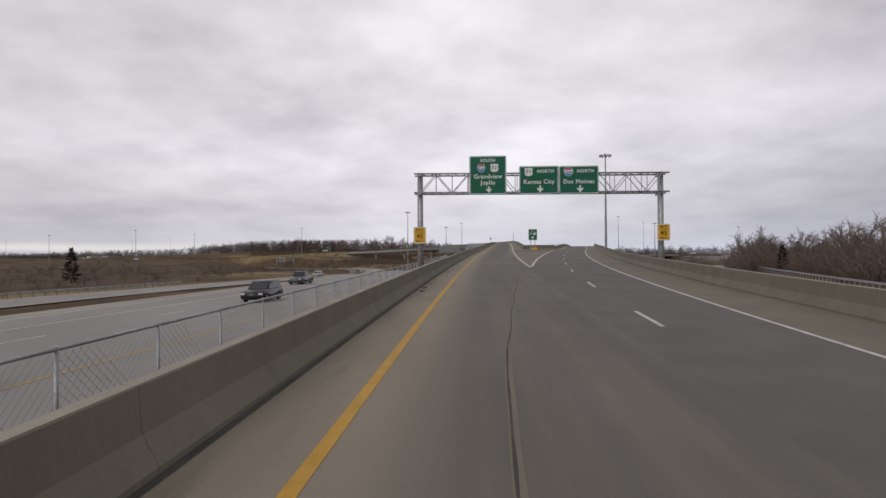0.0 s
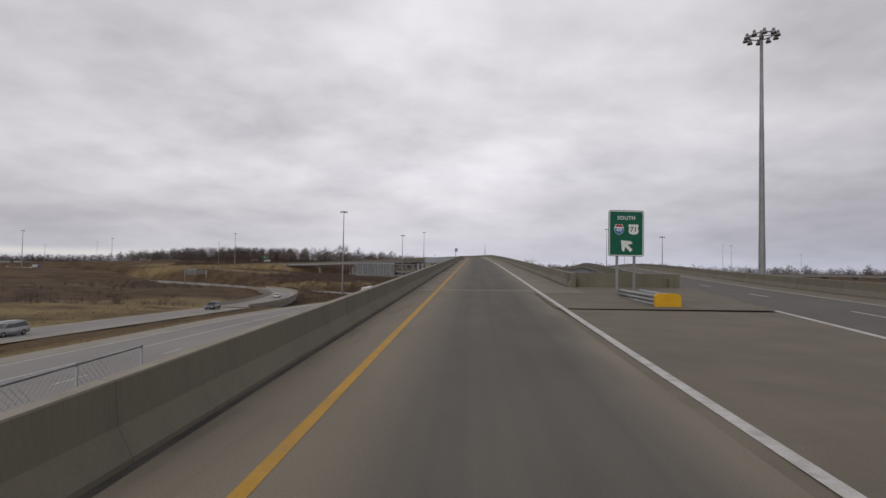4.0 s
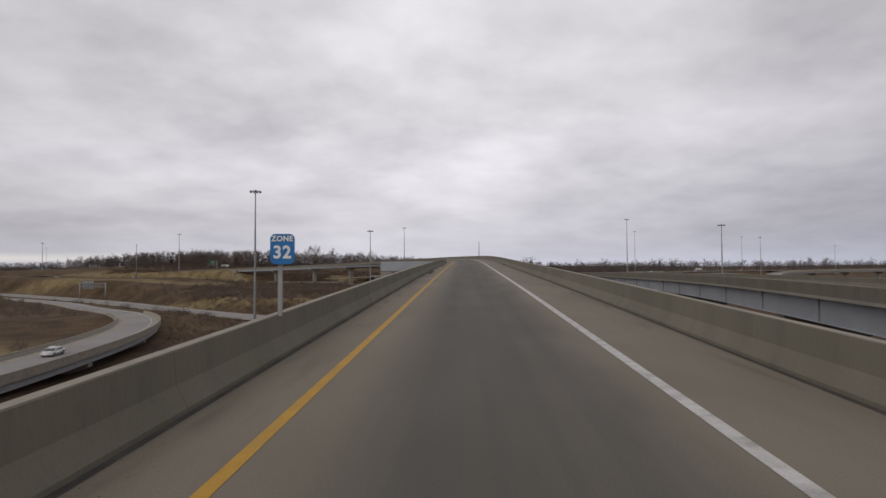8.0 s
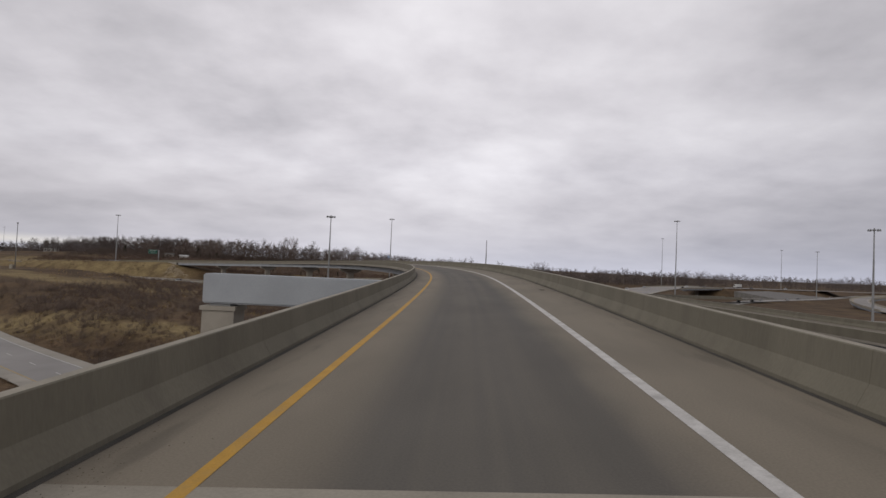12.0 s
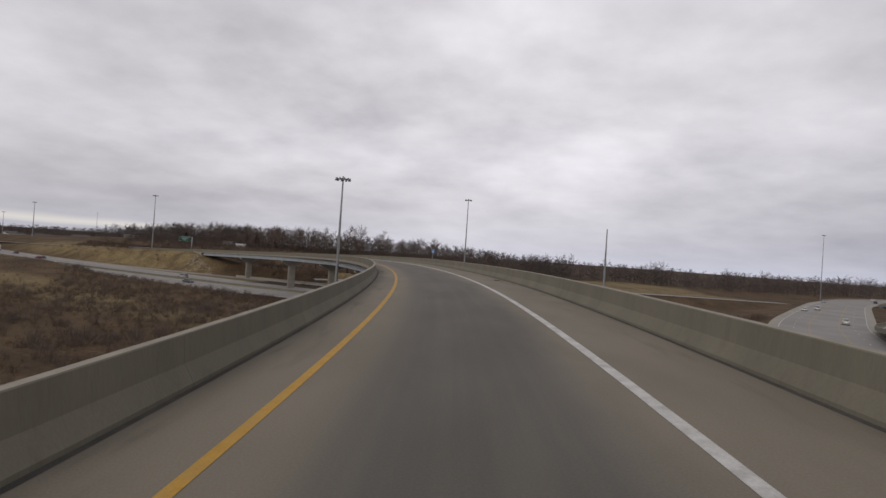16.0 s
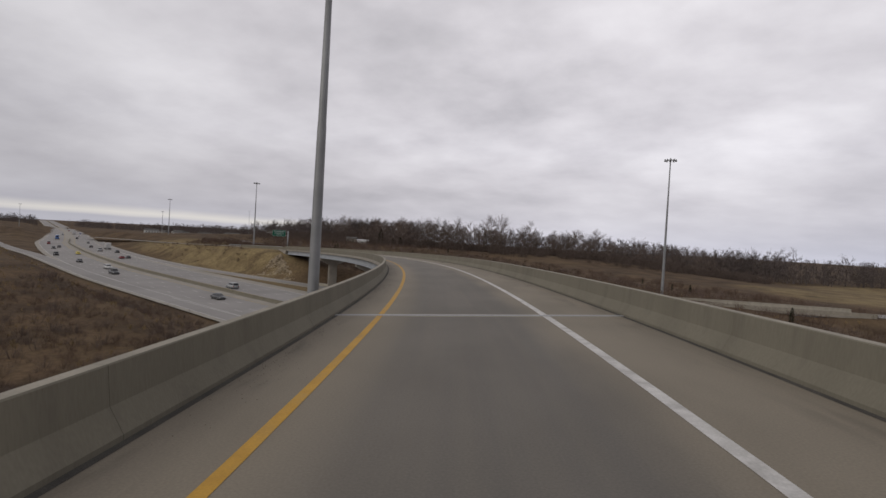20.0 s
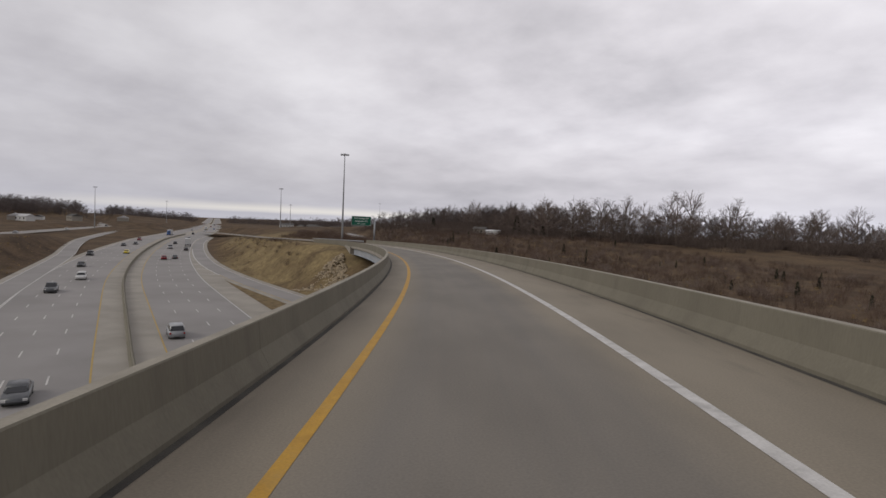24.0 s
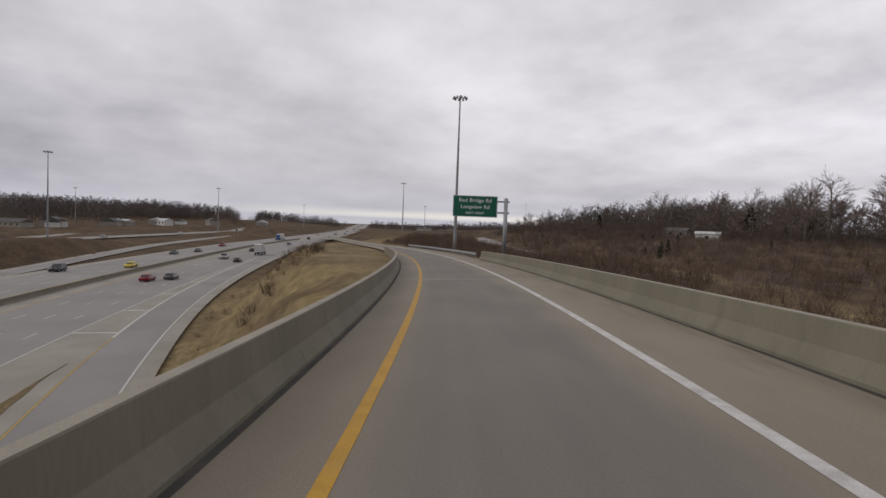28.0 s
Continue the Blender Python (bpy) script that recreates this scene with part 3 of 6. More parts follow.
def grass_ground():
    m = material("dry_winter_grass", (0.110, 0.074, 0.044), (0.058, 0.040, 0.026), 0.95, 0, 0.09, 1.3, 0.7, 0.4, 0.6, 0.022, (0.15, 0.107, 0.06), spec=0.1)
    N, L = m.node_tree.nodes, m.node_tree.links
    b = N["Principled BSDF"]
    link = b.inputs["Base Color"].links[0]
    src = link.from_socket
    at = N.new("ShaderNodeAttribute")
    at.attribute_name = "mown"
    co = N.new("ShaderNodeTexCoord")
    n = N.new("ShaderNodeTexNoise")
    n.inputs["Scale"].default_value, n.inputs["Detail"].default_value = 0.11, 7
    L.new(co.outputs["Object"], n.inputs["Vector"])
    k = N.new("ShaderNodeMapRange")
    k.inputs[1].default_value, k.inputs[2].default_value, k.inputs[3].default_value, k.inputs[4].default_value = 0.36, 0.6, 0.25, 1.0
    L.new(n.outputs[0], k.inputs[0])
    mul = N.new("ShaderNodeMath")
    mul.operation = "MULTIPLY"
    L.new(k.outputs[0], mul.inputs[0])
    L.new(at.outputs["Fac"], mul.inputs[1])
    n2 = N.new("ShaderNodeTexNoise")
    n2.inputs["Scale"].default_value, n2.inputs["Detail"].default_value = 1.1, 6
    L.new(co.outputs["Object"], n2.inputs["Vector"])
    r = N.new("ShaderNodeValToRGB")
    r.color_ramp.elements[0].position, r.color_ramp.elements[1].position = 0.3, 0.7
    r.color_ramp.elements[0].color, r.color_ramp.elements[1].color = (0.15, 0.115, 0.06, 1), (0.27, 0.205, 0.105, 1)
    L.new(n2.outputs[0], r.inputs[0])
    mix = N.new("ShaderNodeMix")
    mix.data_type = "RGBA"
    L.new(mul.outputs[0], mix.inputs[0])
    L.new(src, mix.inputs[6])
    L.new(r.outputs[0], mix.inputs[7])
    L.new(mix.outputs[2], b.inputs["Base Color"])
    return m


M_GROUND = grass_ground()
build_ground()

# ---- the ramp that the camera follows: deck, barriers, painted lines ----
WHITE_OFF, RIGHT_OFF = 6.2, 8.8
SPLIT = 132.0
BARRIER_H = 0.95


def paint_lit_tops(me):
    """Puts the paler M_CAP on upward faces: sky light painted into the parapet tops."""
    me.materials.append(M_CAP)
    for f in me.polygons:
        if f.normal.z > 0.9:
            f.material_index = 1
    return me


def left_off(s):
    """Left parapet foot, fitted to the camera's view; wider shoulder before the bend."""
    return float(np.interp(s, [70, 195, 280, 433, 518, 560, 610, 640], [-1.47, -1.6, -1.82, -1.8, -1.17, -1.0, -0.82, -0.66]))


def barrier_section(side, at, h=BARRIER_H, low=-0.6):
    """A safety-shape parapet; side +1: it stands to the right of the carriageway."""
    pts = [(0.0, -0.25), (0.0, 0.08), (0.19, 0.42), (0.235, h - 0.02), (0.255, h), (0.45, h), (0.47, h - 0.02), (0.47, low), (0.1, low)]
    pts = [(at + side * x, z) for x, z in pts]
    return pts if side > 0 else pts[::-1]


def yellow_off(s):
    """Offset of the yellow line, shifted along the bend to fit the camera's view."""
    return float(np.interp(s, [70, 195, 280, 433, 470, 518, 560, 610, 650, 700, 728, 760], [0.08, -0.04, -0.12, 0.0, 0.2, 0.33, 0.5, 0.66, 0.82, 0.85, 1.0, 1.1]))


def white_off(s):
    return float(np.interp(s, [150, 240], [WHITE_OFF, WHITE_OFF - 0.15]))


ramp = thing("ramp_road", "grey concrete flyover ramp curving to the left", "road", kind="structure")
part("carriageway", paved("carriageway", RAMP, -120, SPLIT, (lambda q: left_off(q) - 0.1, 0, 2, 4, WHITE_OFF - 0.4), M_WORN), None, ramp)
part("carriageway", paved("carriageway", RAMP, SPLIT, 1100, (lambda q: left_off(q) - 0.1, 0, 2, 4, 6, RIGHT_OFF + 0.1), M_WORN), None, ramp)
part("edge_line", sweep("edge_line", RAMP, -120, 1100, lambda s: [(yellow_off(s) + 0.1, 0.006), (yellow_off(s) - 0.1, 0.006)], M_YELLOW, closed=False), None, ramp, "worn yellow edge line")
part("edge_line", sweep("edge_line", RAMP, 51, 1100, lambda s: [(white_off(s) + 0.12, 0.006), (white_off(s) - 0.12, 0.006)], M_WHITE, closed=False), None, ramp, "broad white edge line")


def barrier_run(name, line, s0, s1, side, at, parent, panel=9.15, h=BARRIER_H, lift=None, low=-0.6):
    """Cast panels with a narrow joint between each two."""
    n = max(1, int(round((s1 - s0) / panel)))
    for i in range(n):
        a, b = s0 + (s1 - s0) * i / n + 0.004, s0 + (s1 - s0) * (i + 1) / n - 0.004
        def sec(q):
            off = at(q) if callable(at) else at
            return [(x, z + (lift(q, off) if lift else 0)) for x, z in barrier_section(side, off, h, low)]

        part(name, paint_lit_tops(sweep(name, line, a, b, sec, M_BARRIER, 3.1)), None, parent)


left_wall = thing("barrier_left", "long weathered concrete parapet along the ramp", "barrier", kind="structure")
right_wall = thing("barrier_right", "long weathered concrete parapet along the ramp", "barrier", kind="structure")
barrier_run("barrier_panel", RAMP, -40, 772, -1, left_off, left_wall)
barrier_run("barrier_panel", RAMP, SPLIT + 6, 742, 1, RIGHT_OFF, right_wall)
# narrow dark strips where deck and parapets meet
part("gutter_grime", sweep("gutter_grime", RAMP, -40, 800, lambda q: [(left_off(q) + 0.13, 0.005), (left_off(q) - 0.02, 0.005)], M_JOINT, closed=False), None, ramp, "dark strip along the parapet foot")
part("gutter_grime", strip("gutter_grime", RAMP, SPLIT + 6, 742, RIGHT_OFF - 0.13, RIGHT_OFF + 0.02, 0.005, M_JOINT), None, ramp, "dark strip along the parapet foot")

# deck slab, girders and piers under the ramp
bridge = thing("flyover_bridge", "steel girder flyover on concrete piers", "bridge", kind="structure")
part("deck_slab", sweep("deck_slab", RAMP, 170, 710, lambda q: [(left_off(q) - 0.5, -0.04), (left_off(q) - 0.5, -0.5), (left_off(q) + 0.6, -0.35), (RIGHT_OFF - 0.6, -0.35), (RIGHT_OFF + 0.5, -0.5), (RIGHT_OFF + 0.5, -0.04)], M_PIER, 4), None, bridge)
for off in (-0.6, 2.2, 5.0, 7.8):
    part("girder", sweep("girder", RAMP, 172, 709, [(off - 0.25, -0.36), (off - 0.05, -0.4), (off - 0.05, -1.9), (off - 0.28, -1.94), (off + 0.28, -1.94), (off + 0.05, -1.9), (off + 0.05, -0.4), (off + 0.25, -0.36)][::-1], M_GIRDER, 5), None, bridge, "pale grey steel girder")


def pier(line, s, off, width, parent, drop=2.0, round_r=0.8):
    m = line.stand(s, off)
    top = line.at(s, off)[2] - drop
    p = m.translation
    g = float(ground_z([p.x], [p.y])[0]) - 0.6
    cap = bmesh.new()
    w = width / 2
    prof = [(-w, 0), (-w, -0.8), (-1.6, -2.0), (1.6, -2.0), (w, -0.8), (w, 0)]
    a, b = [cap.verts.new((x, -0.8, z)) for x, z in prof], [cap.verts.new((x, 0.8, z)) for x, z in prof]
    cap.faces.new(a)
    cap.faces.new(b[::-1])
    for k in range(6):
        cap.faces.new((a[k], b[k], b[(k + 1) % 6], a[(k + 1) % 6]))
    bmesh.ops.recalc_face_normals(cap, faces=cap.faces)
    o = part("pier_cap", cap, M_PIER, parent)
    o.matrix_world = pose(p.x, p.y, top, 0, 0, math.degrees(np.interp(s, line.s, line.h)))
    col = boxes((-1.35, 1.35, -0.75, 0.75, g - top, -1.9))
    bmesh.ops.bevel(col, geom=[e for e in col.edges if abs(e.verts[0].co.z - e.verts[1].co.z) > 1], offset=0.3, segments=2, affect="EDGES")
    o2 = part("pier_column", col, M_PIER, parent)
    o2.matrix_world = o.matrix_world


for s in (215, 262, 308, 388, 432, 508, 560, 612, 664):
    pier(RAMP, s, 3.6, 8.5, bridge)
# the straddle beam that reaches out to the left, on its outer column
sb = thing("straddle_bent", "pale grey steel box beam on a square concrete column", "bridge support", RAMP.stand(340.5, 0, 0), kind="structure")
bm = boxes((-19.0, -2.15, -1.1, 1.1, -2.4, 0.1))
bmesh.ops.bevel(bm, geom=bm.edges[:], offset=0.12, segments=2, affect="EDGES")
part("box_beam", bm, M_GIRDER, sb)
part("beam_tail", boxes((-2.2, 12, -1.05, 1.05, -2.35, -1.95)), M_GIRDER, sb)
part("column", boxes((-18.9, -16.2, -1.2, 1.2, -20.5, -2.75)), M_PIER, sb)
part("column_head", boxes((-19.05, -16.05, -1.35, 1.35, -2.95, -2.6)), M_PIER, sb)
part("bearing_plate", boxes((-18.4, -16.7, -0.8, 0.8, -2.6, -2.4)), M_POLE, sb)

# ---- the branch road on the right ----
branch = thing("branch_road", "two-lane concrete branch road leaving the ramp", "road", kind="structure")


def branch_left(s):
    p = BRANCH.at(s)
    i = np.argmin((RAMP.x - p[0]) ** 2 + (RAMP.y - p[1]) ** 2)
    if RAMP.s[i] > SPLIT:
        return -4.3
    q = RAMP.at(RAMP.s[i], WHITE_OFF - 0.4)
    h = np.interp(s, BRANCH.s, BRANCH.h)
    return float((q[0] - p[0]) * math.cos(h) + (q[1] - p[1]) * math.sin(h))


BR_END = BRANCH.s[-1] - 4


def branch_up(s, off):
    """How far the shared pavement of ramp and branch lies over the branch's own level."""
    k = 1 - float(smooth((s - 215) / 50))
    p = BRANCH.at(s, off)
    i = np.argmin((RAMP.x - p[0]) ** 2 + (RAMP.y - p[1]) ** 2)
    h = RAMP.h[i]
    lat = (p[0] - RAMP.x[i]) * math.cos(h) + (p[1] - RAMP.y[i]) * math.sin(h)
    return k * float(RAMP.z[i] + lat * RAMP.b[i] - p[2])


part("carriageway", sweep("carriageway", BRANCH, 2, BR_END, lambda s: [(3.4, branch_up(s, 3.4)), (max(-3.4, branch_left(s) - 0.6), branch_up(s, max(-3.4, branch_left(s) - 0.6)) - (0.015 if branch_left(s) > -2.8 else 0))], M_DECK, 3, closed=False), None, branch)
part("shoulder", sweep("shoulder", BRANCH, 2, BR_END, lambda s: [(6.4, branch_up(s, 6.4)), (3.4, branch_up(s, 3.4))], M_SHOULDER, closed=False), None, branch)
GORE_S = 172.0


def branch_strip(s):
    """The pavement left of the branch's own lanes, out to the ramp's edge."""
    o = min(-3.41, branch_left(s) - 0.6)
    return [(-3.4, branch_up(s, -3.4) - 0.002), (o, branch_up(s, o) - 0.018)]


part("carriageway", sweep("carriageway", BRANCH, GORE_S - 30, GORE_S, branch_strip, M_DECK, 3, closed=False), None, branch)
part("shoulder", sweep("shoulder", BRANCH, GORE_S, BR_END, branch_strip, M_SHOULDER, 3, closed=False), None, branch)
part("edge_line", sweep("edge_line", BRANCH, 2, BR_END, lambda s: [(3.36, branch_up(s, 3.36) + 0.008), (3.2, branch_up(s, 3.2) + 0.008)], M_WHITE, closed=False), None, branch, "white edge line")
part("edge_line", sweep("edge_line", BRANCH, GORE_S, BR_END, lambda s: [(-3.3, branch_up(s, -3.3) + 0.008), (-3.55, branch_up(s, -3.55) + 0.008)], M_WHITE, closed=False), None, branch, "white edge line")
part("lane_dashes", dashes("lane_dashes", BRANCH, 4.0, BR_END, -0.1, 0.15, lambda s: branch_up(s, 0) + 0.008, M_WHITE, 3.5, 13.2), None, branch, "white lane dashes")
branch_wall = thing("barrier_branch", "concrete parapets along the branch road", "barrier", kind="structure")
barrier_run("barrier_panel", BRANCH, 2, BR_END - 60, 1, 6.3, branch_wall, lift=branch_up)
barrier_run("barrier_panel", BRANCH, 258, BR_END - 60, -1, -4.8, branch_wall, low=-0.2)


def gore_off(s):
    """Offset from the ramp's line of the branch's left parapet."""
    p = RAMP.at(s, 16)
    i = int(np.argmin((BRANCH.x - p[0]) ** 2 + (BRANCH.y - p[1]) ** 2))
    q, b = BRANCH.at(BRANCH.s[i], -4.7), RAMP.at(s)
    h = np.interp(s, RAMP.s, RAMP.h)
    return float((q[0] - b[0]) * math.cos(h) + (q[1] - b[1]) * math.sin(h))


apron = thing("gore_apron", "pale concrete apron where the two carriageways part", "pavement", kind="structure")
part("slab", sweep("slab", RAMP, 124, 139.4, lambda s: [(gore_off(s) + 1.0, -0.02), (5.9, -0.02)], M_SHOULDER, 1.5, closed=False), None, apron)
part("nose_wall", boxes((RIGHT_OFF + 0.05, gore_off(139) + 0.3, 0.0, 0.45, -3.5, 1.04)), M_BARRIER, apron).matrix_world = RAMP.stand(138.9)
br2 = thing("branch_bridge", "steel girder bridge under the branch road", "bridge", kind="structure")
part("deck_slab", sweep("deck_slab", BRANCH, 300, 620, [(-5.3, -0.05), (-5.3, -0.3), (6.8, -0.3), (6.8, -0.05)], M_PIER, 4), None, br2)
for off in (-4.6, -1.2, 2.3, 5.8):
    part("girder", sweep("girder", BRANCH, 302, 618, [(off - 0.25, -0.31), (off - 0.04, -0.35), (off - 0.04, -2.23), (off - 0.28, -2.27), (off + 0.28, -2.27), (off + 0.04, -2.23), (off + 0.04, -0.35), (off + 0.25, -0.31)][::-1], M_GIRDER, 5), None, br2, "pale blue-grey steel girder")
for s in np.arange(304, 616, 12.0):
    st = part("stiffener", boxes((-4.64 - 0.12, -4.645, -0.03, 0.03, -2.2, -0.36)), M_POLE, br2)
    st.matrix_world = BRANCH.stand(s)
for s in (330, 372, 414, 456, 498, 540, 582):
    pier(BRANCH, s, 0.7, 10.5, br2, 2.29)


def road(name, label, line, lanes, paint, shoulder=2.5, s0=2, s1=None, surface=M_ASPHALT):
    """lanes: offsets of the pavement's edges and of what is painted: (offset, 'white'|'yellow'|'dash')."""
    s1 = s1 or line.s[-1] - 3
    ob = thing(name, label, "road", kind="structure")
    a, b = lanes
    part("carriageway", strip("carriageway", line, s0, s1, a, b, 0.0, surface, 4), None, ob)
    near, far = shoulder if isinstance(shoulder, tuple) else (shoulder, shoulder)
    for x, y in [q for q in ((a - near, a), (b, b + far)) if q[1] > q[0]]:
        part("shoulder", strip("shoulder", line, s0, s1, x, y, -0.004, M_OLDCONC, 4), None, ob)
    for off, what in paint:
        if what == "dash":
            part("lane_dashes", dashes("lane_dashes", line, s0, s1, off, 0.16, 0.012, M_WHITE), None, ob, "white lane dashes")
        else:
            part("edge_line", strip("edge_line", line, s0, s1, off - 0.09, off + 0.09, 0.012, M_WHITE if what == "white" else M_FADED, 4), None, ob, what + " edge line")
    return ob


road("left_highway_road", "wide grey highway lying beside the ramp", LEFT_ROAD, (-9.2, 9.6), [(-9.0, "white"), (-5.0, "white"), (-1.3, "dash"), (2.4, "dash"), (6.1, "yellow")])
road("loop_road", "grey loop road bending away to the left", LOOP_ROAD, (-3.4, 3.4), [(-3.2, "yellow"), (3.2, "white")], 1.6)
road("cross_road", "grey road passing under the flyover", CROSS_ROAD, (-4.6, 4.6), [(-4.4, "white"), (0, "dash"), (4.4, "yellow")], 2.4)
road("highway_outbound", "many-laned grey highway with traffic", HIGHWAY, (3.5, 17.2), [(3.6, "yellow"), (6.95, "dash"), (10.3, "dash"), (13.65, "dash"), (17.0, "white")], 2.2)
road("highway_inbound", "many-laned grey highway with traffic", HIGHWAY, (-17.2, -3.5), [(-3.6, "yellow"), (-6.95, "dash"), (-10.3, "dash"), (-13.65, "dash"), (-17.0, "white")], 2.2)
road("side_highway", "curving grey highway with traffic", SIDE_ROAD, (-11, 11), [(-10.8, "white"), (-7.2, "dash"), (-3.6, "yellow"), (3.6, "yellow"), (7.2, "dash"), (10.8, "white")], 2.5)
road("exit_road", "single grey exit lane beside the highway", EXIT_ROAD, (-2.6, 2.6), [(2.4, "white")], (0, 1.6))


def exit_edge(s):
    """Offset from the highway's line of the exit lane's near edge."""
    p = HIGHWAY.at(s, 22)
    i = int(np.argmin((EXIT_ROAD.x - p[0]) ** 2 + (EXIT_ROAD.y - p[1]) ** 2))
    q, b = EXIT_ROAD.at(EXIT_ROAD.s[i], -2.62), HIGHWAY.at(s)
    h = np.interp(s, HIGHWAY.s, HIGHWAY.h)
    return max(19.45, float((q[0] - b[0]) * math.cos(h) + (q[1] - b[1]) * math.sin(h)))


M_VERGE = material("dry_verge_grass", (0.20, 0.15, 0.08), (0.12, 0.088, 0.05), 0.95, 0, 0.6, 4, 0.5, 0.35, spec=0.1)
gore_area = thing("gore_pavement", "pale concrete gore between highway and exit lane", "road", kind="structure")
part("slab", sweep("slab", HIGHWAY, 462, 690, lambda s: [(exit_edge(s) + 0.4, -0.008), (19.4, -0.008)], M_OLDCONC, 3, closed=False), None, gore_area)
NOSE = float(EXIT_ROAD.s[int(np.argmin((EXIT_ROAD.x - HIGHWAY.at(563, 22)[0]) ** 2 + (EXIT_ROAD.y - HIGHWAY.at(563, 22)[1]) ** 2))])
part("edge_line", strip("edge_line", EXIT_ROAD, 4, NOSE, -2.5, -2.32, 0.012, M_FADED), None, gore_area, "yellow edge line of the exit lane")
part("gore_line", strip("gore_line", EXIT_ROAD, NOSE, NOSE + 120, -2.56, -2.26, 0.014, M_WHITE), None, gore_area, "white gore line")
part("grass_strip", sweep("grass_strip", HIGHWAY, 464, 552, lambda s: [(max(exit_edge(s) - 1.3, 22.0), 0.03), (21.9, 0.03)], M_VERGE, 3, closed=False), None, gore_area, "wedge of dry brown grass")
for k, s in enumerate((566, 582, 600, 620)):
    part("gore_bar", sweep("gore_bar", HIGHWAY, s, s + 0.5, lambda q: [(exit_edge(q), 0.012), (17.1, 0.012)], M_WHITE, 0.5, closed=False), None, gore_area, "white bar across the gore")
abut = thing("abutment", "pale concrete abutment and wing wall at the bridge end", "bridge support", RAMP.stand(710.2, 0), kind="structure")
part("back_wall", boxes((left_off(710) - 0.6, RIGHT_OFF + 0.6, 0.0, 0.9, -7.5, -0.36)), M_PIER, abut)
part("wing_wall", boxes((left_off(710) - 0.75, left_off(710) - 0.49, -0.02, 9.5, -3.2, -0.3)), M_PIER, abut)
part("bearing_seat", boxes((left_off(710) - 0.5, RIGHT_OFF + 0.5, -1.1, 0.0, -7.5, -1.97)), M_PIER, abut)
road("far_road", "grey road with traffic far beyond the highway", FAR_ROAD, (-5, 5), [(-4.8, "white"), (0, "dash"), (4.8, "white")], 2)
road("wood_road", "grey slip road below a wooded bank", WOOD_ROAD, (-3.5, 3.5), [(-3.3, "yellow"), (3.3, "white")], 1.5)
road("frontage_road", "narrow grey road beside the brush field", FRONTAGE, (-3.2, 3.2), [(-3.0, "yellow"), (3.0, "white")], 0.8)
road("inbound_slip", "dark asphalt lane joining the highway", SLIP_ROAD, (-2.7, 2.7), [(-2.5, "white"), (2.6, "white")], (1.4, 0))
road("overpass_road", "narrow grey road on a low bridge", OVERPASS, (-4, 4), [(-3.8, "white"), (3.8, "white")], 1.0)
med = thing("median_barrier", "low concrete median barrier between the highway halves", "barrier", kind="structure")
part("barrier_panel", sweep("barrier_panel", HIGHWAY, 4, 900, [(-0.3, -0.2), (-0.3, 0.08), (-0.12, 0.3), (-0.08, 0.85), (0.08, 0.85), (0.12, 0.3), (0.3, 0.08), (0.3, -0.2)], M_BARRIER, 6), None, med)
part("median_pavement", strip("median_pavement", HIGHWAY, 2, 1500, -1.31, 1.31, -0.012, M_OLDCONC, 6), None, med)

# ---- high-mast lights ----


def mast(x, y, top, ring=True, r=0.42, ground=None, n_lamps=10, label="", tilt=0.0):
    g = float(ground_z([x], [y])[0]) - 0.3 if ground is None else ground
    ob = thing("high_mast_light" if ring else "steel_pole", label or "tall galvanised pole with a ring of floodlights", "street light" if ring else "pole", pose(x, y, g, 0, 0, x * 7 % 90), "high-mast lights")
    H = top - g
    bm = bmesh.new()
    hh = [0, H * 0.36, H * 0.37, H * 0.70, H * 0.71, H]
    rr = [r, r * 0.78, r * 0.74, r * 0.56, r * 0.52, r * 0.36]
    rings = [[bm.verts.new((q * math.cos(k * math.tau / 12), q * math.sin(k * math.tau / 12), z)) for k in range(12)] for z, q in zip(hh, rr)]
    for lo, hi in zip(rings, rings[1:]):
        for k in range(12):
            bm.faces.new((lo[k], lo[(k + 1) % 12], hi[(k + 1) % 12], hi[k])).smooth = True
    bm.faces.new(rings[-1])
    part("pole", bm, M_POLE, ob)
    part("base_plate", bars([((0, 0, -0.3), (0, 0, 0.32), r * 1.9, r * 1.9)], 16), M_PIER, ob)
    if ring:
        bm = bmesh.new()
        R, k = 1.15, 20
        for i in range(k):
            a, b = i * math.tau / k, (i + 1) * math.tau / k
            bar(bm, (R * math.cos(a), R * math.sin(a), H - 0.25), (R * math.cos(b), R * math.sin(b), H - 0.25), 0.07, n=5)
        for i in range(4):
            a = i * math.tau / 4
            bar(bm, (0, 0, H - 0.25), (R * math.cos(a), R * math.sin(a), H - 0.25), 0.06, n=5)
        bar(bm, (0, 0, H - 0.6), (0, 0, H + 0.35), r * 0.55, r * 0.4, 10)
        part("lamp_ring", bm, M_POLE, ob)
        for i in range(n_lamps):
            a = i * math.tau / n_lamps
            bm = bmesh.new()
            bar(bm, (0, 0, 0.02), (0, 0, 0.34), 0.30, 0.17, 10)
            bar(bm, (0, 0, 0.34), (0, 0, 0.58), 0.15, 0.15, 8)
            bar(bm, (-0.42, 0, 0.38), (0, 0, 0.42), 0.05, n=5)
            o = part("floodlight", bm, M_POLE, ob)
            o.matrix_local = pose(0, 0, H - 0.6, 0, 0, math.degrees(a)) @ pose(R + 0.38, 0, 0)
    return ob


